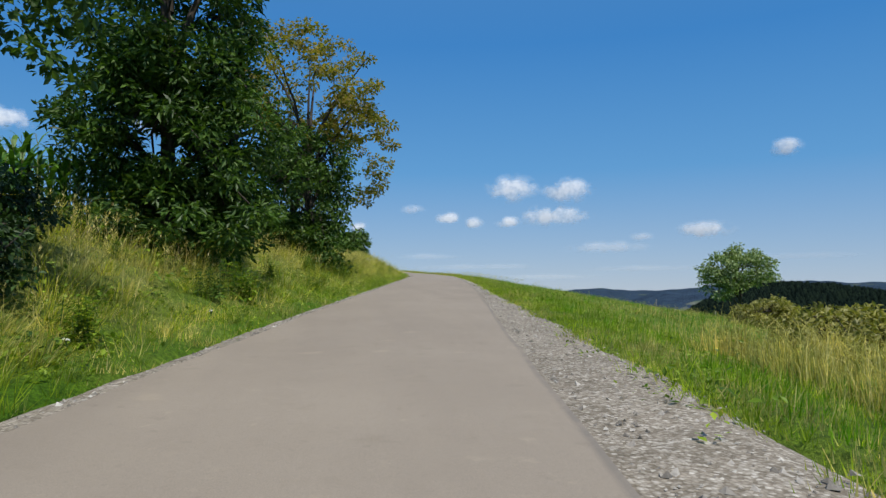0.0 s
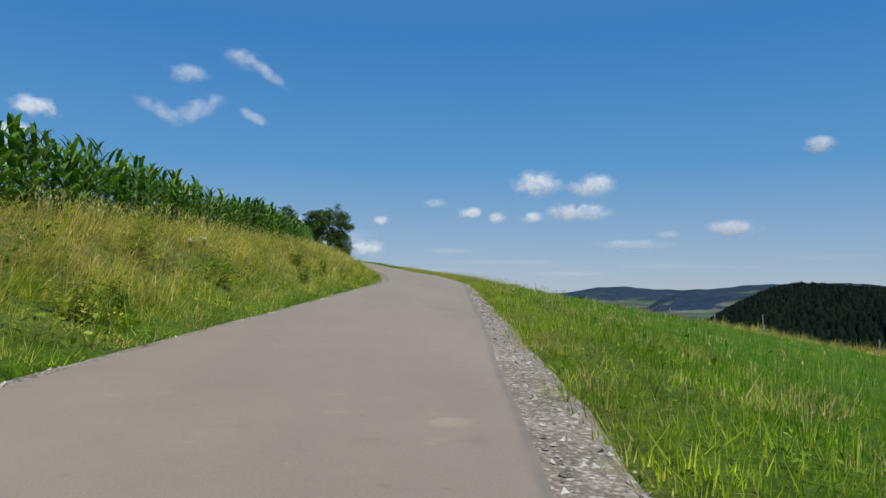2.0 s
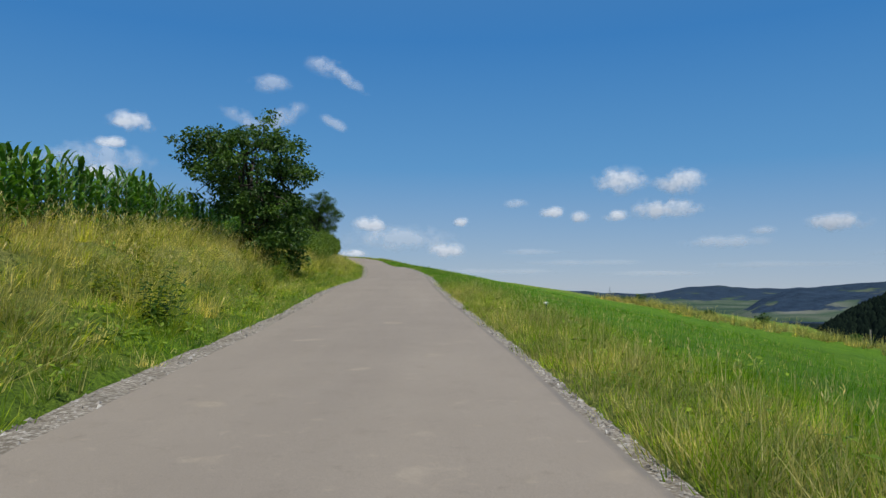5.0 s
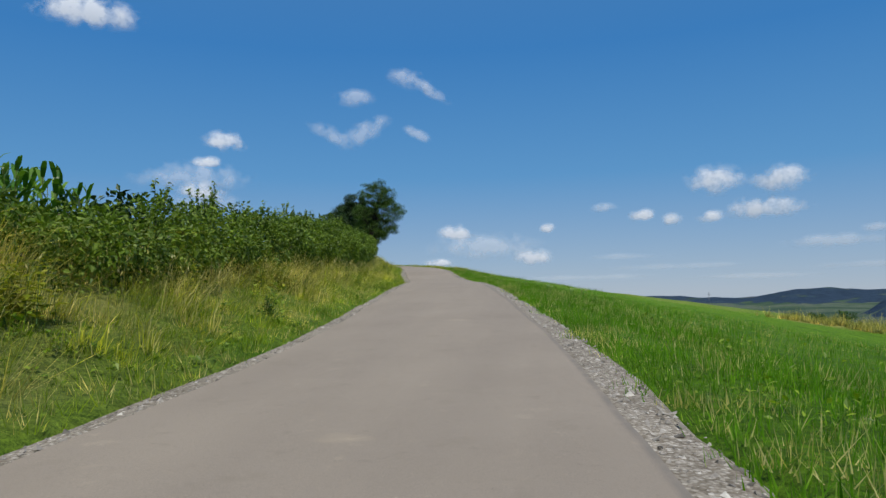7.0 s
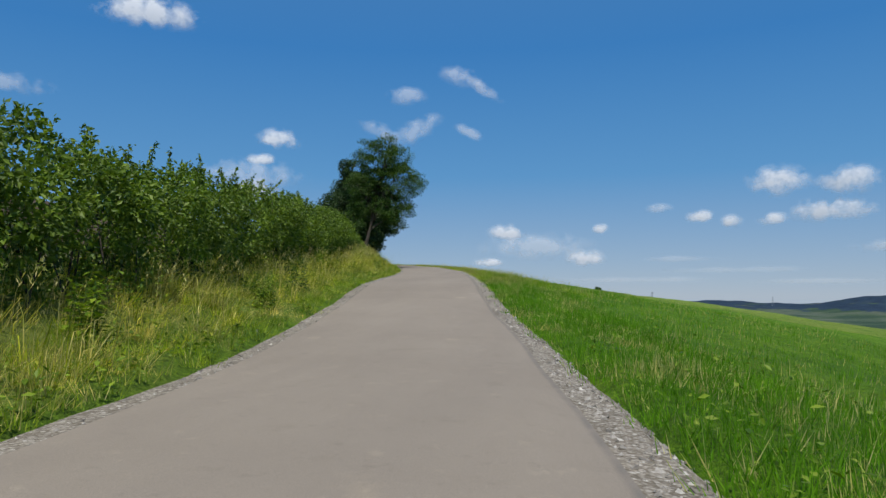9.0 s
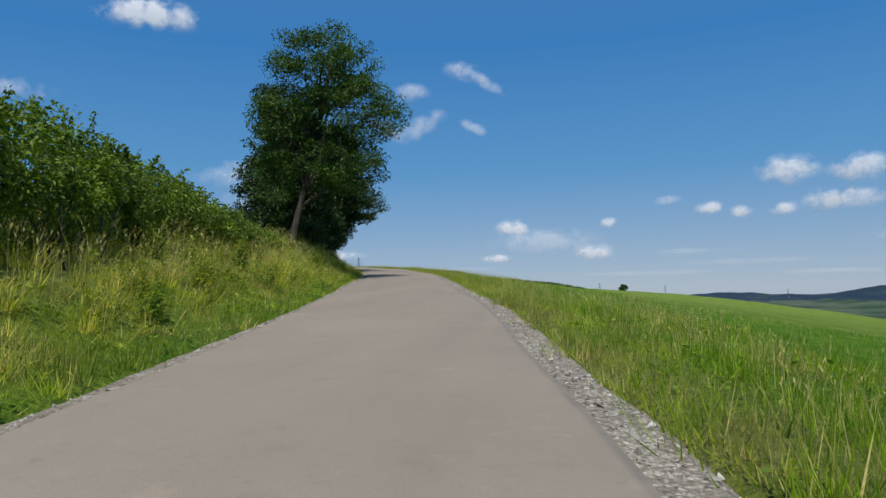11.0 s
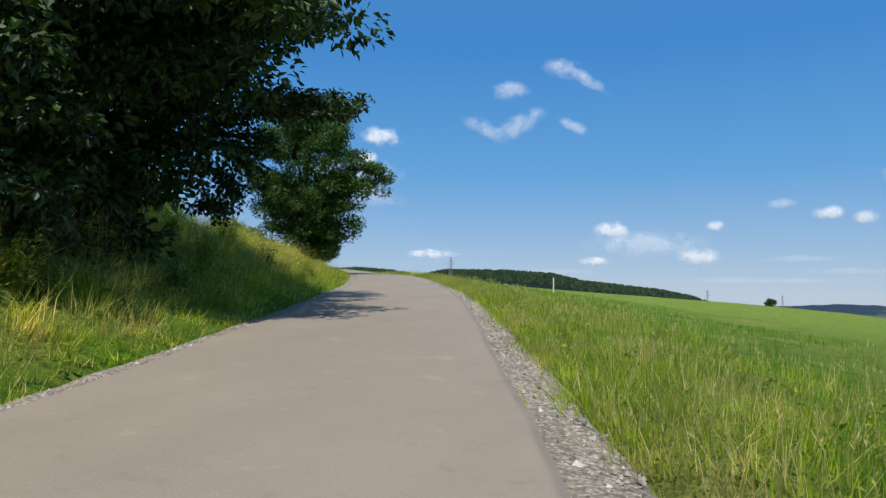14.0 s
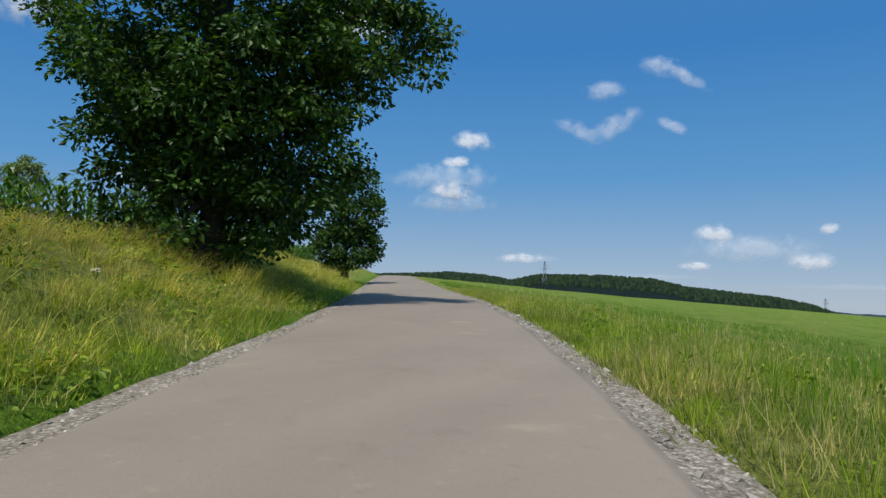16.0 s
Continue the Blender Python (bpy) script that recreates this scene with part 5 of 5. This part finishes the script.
def pylon(x, y, z, height, spin):
    """A lattice power pylon: four legs, braces, three cross-arms."""
    top = thing("power_pylon", (x, y, z), "distant grey steel lattice power pylon", "pylon", "power pylons")
    c, q = np.cos(spin), np.sin(spin)

    def rod(a, b, r):
        pts = np.array([a, b], float)
        pts[:, :2] = np.stack([pts[:, 0] * c - pts[:, 1] * q, pts[:, 0] * q + pts[:, 1] * c], -1)
        return tube(pts * height, [r * height, r * height], 4)

    levels = [(0.0, 0.11), (0.25, 0.08), (0.5, 0.05), (0.75, 0.028), (1.0, 0.012)]
    for i in (-1, 1):
        for j in (-1, 1):
            v, f = join([rod((i * w0, j * w0, h0), (i * w1, j * w1, h1), 0.0055) for (h0, w0), (h1, w1) in zip(levels, levels[1:])])
            solid("leg", v, f, STEEL, top)
    bits = []
    for (h0, w0), (h1, w1) in zip(levels, levels[1:]):
        for i in (-1, 1):
            bits += [rod((-w0, i * w0, h0), (w1, i * w1, h1), 0.003), rod((w0, i * w0, h0), (-w1, i * w1, h1), 0.003), rod((i * w0, -w0, h0), (i * w1, w1, h1), 0.003)]
    v, f = join(bits)
    solid("bracing", v, f, STEEL, top)
    for h, w in ((0.66, 0.26), (0.8, 0.2), (0.93, 0.14)):
        v, f = join([rod((-w, 0, h), (0, 0, h + 0.03), 0.0045), rod((w, 0, h), (0, 0, h + 0.03), 0.0045), rod((-w, 0, h), (w, 0, h), 0.0045)])
        solid("cross_arm", v, f, STEEL, top)


for deg_, r, low, high in ((-19.1, 900.0, 1.3, 3.0), (6.35, 1500.0, -0.8, 0.2), (1.15, 1600.0, -0.6, 0.5), (15.1, 1900.0, -0.9, -0.2)):
    x, y = -10 + r * math.sin(radians(deg_)), 225 + r * math.cos(radians(deg_))
    z0 = 12 + r * math.tan(radians(low))
    pylon(x, y, z0, r * (math.tan(radians(high)) - math.tan(radians(low))), 0.6)


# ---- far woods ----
def woods(name, count, deg0, deg1, r0, r1, low, high, label, leaf, broad=1.0):
    """Far trees as one mesh of small tapered crowns."""
    a = np.radians(rng.uniform(deg0, deg1, count))
    r = rng.uniform(r0, r1, count)
    x, y = r * np.sin(a), 130 + r * np.cos(a)
    s, d = by_road(x, y)
    z = rise(s, d, x, y)
    keep = z > -56
    x, y, z = x[keep], y[keep], z[keep]
    count = len(x)
    h = rng.uniform(low, high, count)
    k = np.linspace(0, 2 * np.pi, 6)[:-1]
    rings = [(0.0, 0.34), (0.42, 0.3), (0.8, 0.13)]
    v = [np.stack([x[:, None] + h[:, None] * broad * w * np.cos(k) * rng.uniform(0.8, 1.2, (count, 5)), y[:, None] + h[:, None] * broad * w * np.sin(k), np.repeat((z + h * u)[:, None], 5, 1)], -1) for u, w in rings]
    v = np.concatenate(v + [np.stack([x, y, z + h], -1)[:, None]], 1)
    quads = np.array([(5 * i + j, 5 * i + (j + 1) % 5, 5 * i + 5 + (j + 1) % 5, 5 * i + 5 + j) for i in range(2) for j in range(5)])
    tris = np.array([(10 + j, 10 + (j + 1) % 5, 15) for j in range(5)])
    at = 16 * np.arange(count)[:, None, None]
    ob = solid(name, v.reshape(-1, 3), [(quads[None] + at).reshape(-1, 4), (tris[None] + at).reshape(-1, 3)], leaf, smooth=True)
    tagged(ob, label, "woods", kind="stuff")


woods("far_woods", 5200, 29, 56, 560, 900, 8, 14, "dark wooded slope across the valley", CONIFER, 1.0)
woods("far_woods", 4000, -42, 3, 960, 1200, 3.2, 5.5, "low dark wood along the ridge beyond the meadow", RIDGE_LEAF, 1.5)


# ---- clouds ----
def cloud(az_, el, wide, high, mat, label, back=125.0, tilt=0.0):
    """A cumulus far off: a bulging sheet of vapour."""
    r = 4800.0
    a, e = radians(az_), radians(el)
    u, w = np.meshgrid(np.linspace(-1, 1, 25), np.linspace(-1, 1, 13), indexing="ij")
    half_w, half_h = r * math.tan(radians(wide / 2)) * 1.35, r * math.tan(radians(high / 2)) * 1.5
    bulge = np.clip(1 - u**2 * 0.9 - w**2 * 0.9, 0, 1) ** 0.5
    pts = np.stack([u * half_w, -bulge * min(half_h, half_w) * 0.35 + 0 * u, w * half_h], -1)
    top = new("cloud", np_mesh("cloud", pts.reshape(-1, 3), sheet(pts), True))
    top.data.materials.append(mat)
    give(top, "body", 1 - np.sqrt(u**2 + np.where(w < 0, (w * 1.25) ** 2, w**2)))
    top.location = (r * math.sin(a) * math.cos(e), back + r * math.cos(a) * math.cos(e), 6 + r * math.sin(e))
    top.rotation_euler = (0, -radians(tilt), -a)
    tagged(top, label, "cloud", "clouds in the blue sky")


PUFF, THIN = "small white fair-weather cloud in a blue sky", "thin torn wisp of white cloud"
for az_, el, w, h in ((14.7, 8.33, 4.2, 2.1), (19.2, 8.13, 3.7, 1.9), (18.2, 6.11, 5.4, 1.6), (9.2, 6.07, 1.9, 1.0), (11.4, 5.67, 1.4, 0.9), (14.3, 5.69, 2.0, 0.9), (1.6, 5.36, 1.2, 0.8),
                      (-5.8, 5.1, 2.8, 1.3), (0.4, 3.03, 2.8, 1.2), (30.0, 4.65, 3.7, 1.3), (-7.4, 2.77, 2.3, 0.7), (-24.3, 12.34, 3.3, 1.6)):
    cloud(az_, el, w, h, CLOUD, PUFF, 110)
for az_, el, w, h in ((-35.3, 21.13, 6.5, 2.3), (-26.7, 8.64, 3.6, 1.5), (-58.2, 19.27, 5.1, 3.3), (-26.4, 10.97, 2.2, 1.0), (-20.7, 3.28, 4.2, 0.8), (-50, 8.5, 6, 2.5)):
    cloud(az_, el, w, h, CLOUD, PUFF, 225)
cloud(35.3, 10.42, 2.1, 1.2, CLOUD, PUFF, 30)
for az_, el, w, h in ((-26.9, 9.42, 8.0, 2.2), (-3.5, 3.95, 7.9, 2.0), (22.4, 3.45, 5.6, 0.9), (25.1, 4.22, 1.7, 0.7), (6.1, 6.85, 1.9, 0.7), (-14.1, 16.07, 2.8, 1.4)):
    cloud(az_, el, w, h, WISP, THIN, 110)
for az_, el, w, h in ((-12.0, 1.9, 9, 0.5), (3.5, 1.3, 12, 0.45), (11, 2.0, 10, 0.5), (17, 1.1, 9, 0.4), (27, 1.7, 12, 0.5), (36, 2.4, 8, 0.6), (8, 2.9, 6, 0.5)):
    cloud(az_, el, w, h, HAZE, "flat streak of thin haze cloud near the horizon", 110)
for az_, el, w, h in ((-45.2, 14.81, 6.1, 1.6), (-26.6, 7.64, 6.5, 1.6)):
    cloud(az_, el, w, h, WISP, THIN, 225)
for az_, el, w, h, tilt in ((-16.0, 13.2, 4.0, 1.2, -24), (-13.3, 13.5, 4.2, 1.7, 34), (-9.0, 13.3, 2.4, 1.0, -30), (-9.6, 17.6, 3.2, 1.5, -14), (-8.0, 16.8, 3.4, 0.9, -32)):
    cloud(az_, el, w, h, WISP, THIN, 135, tilt)
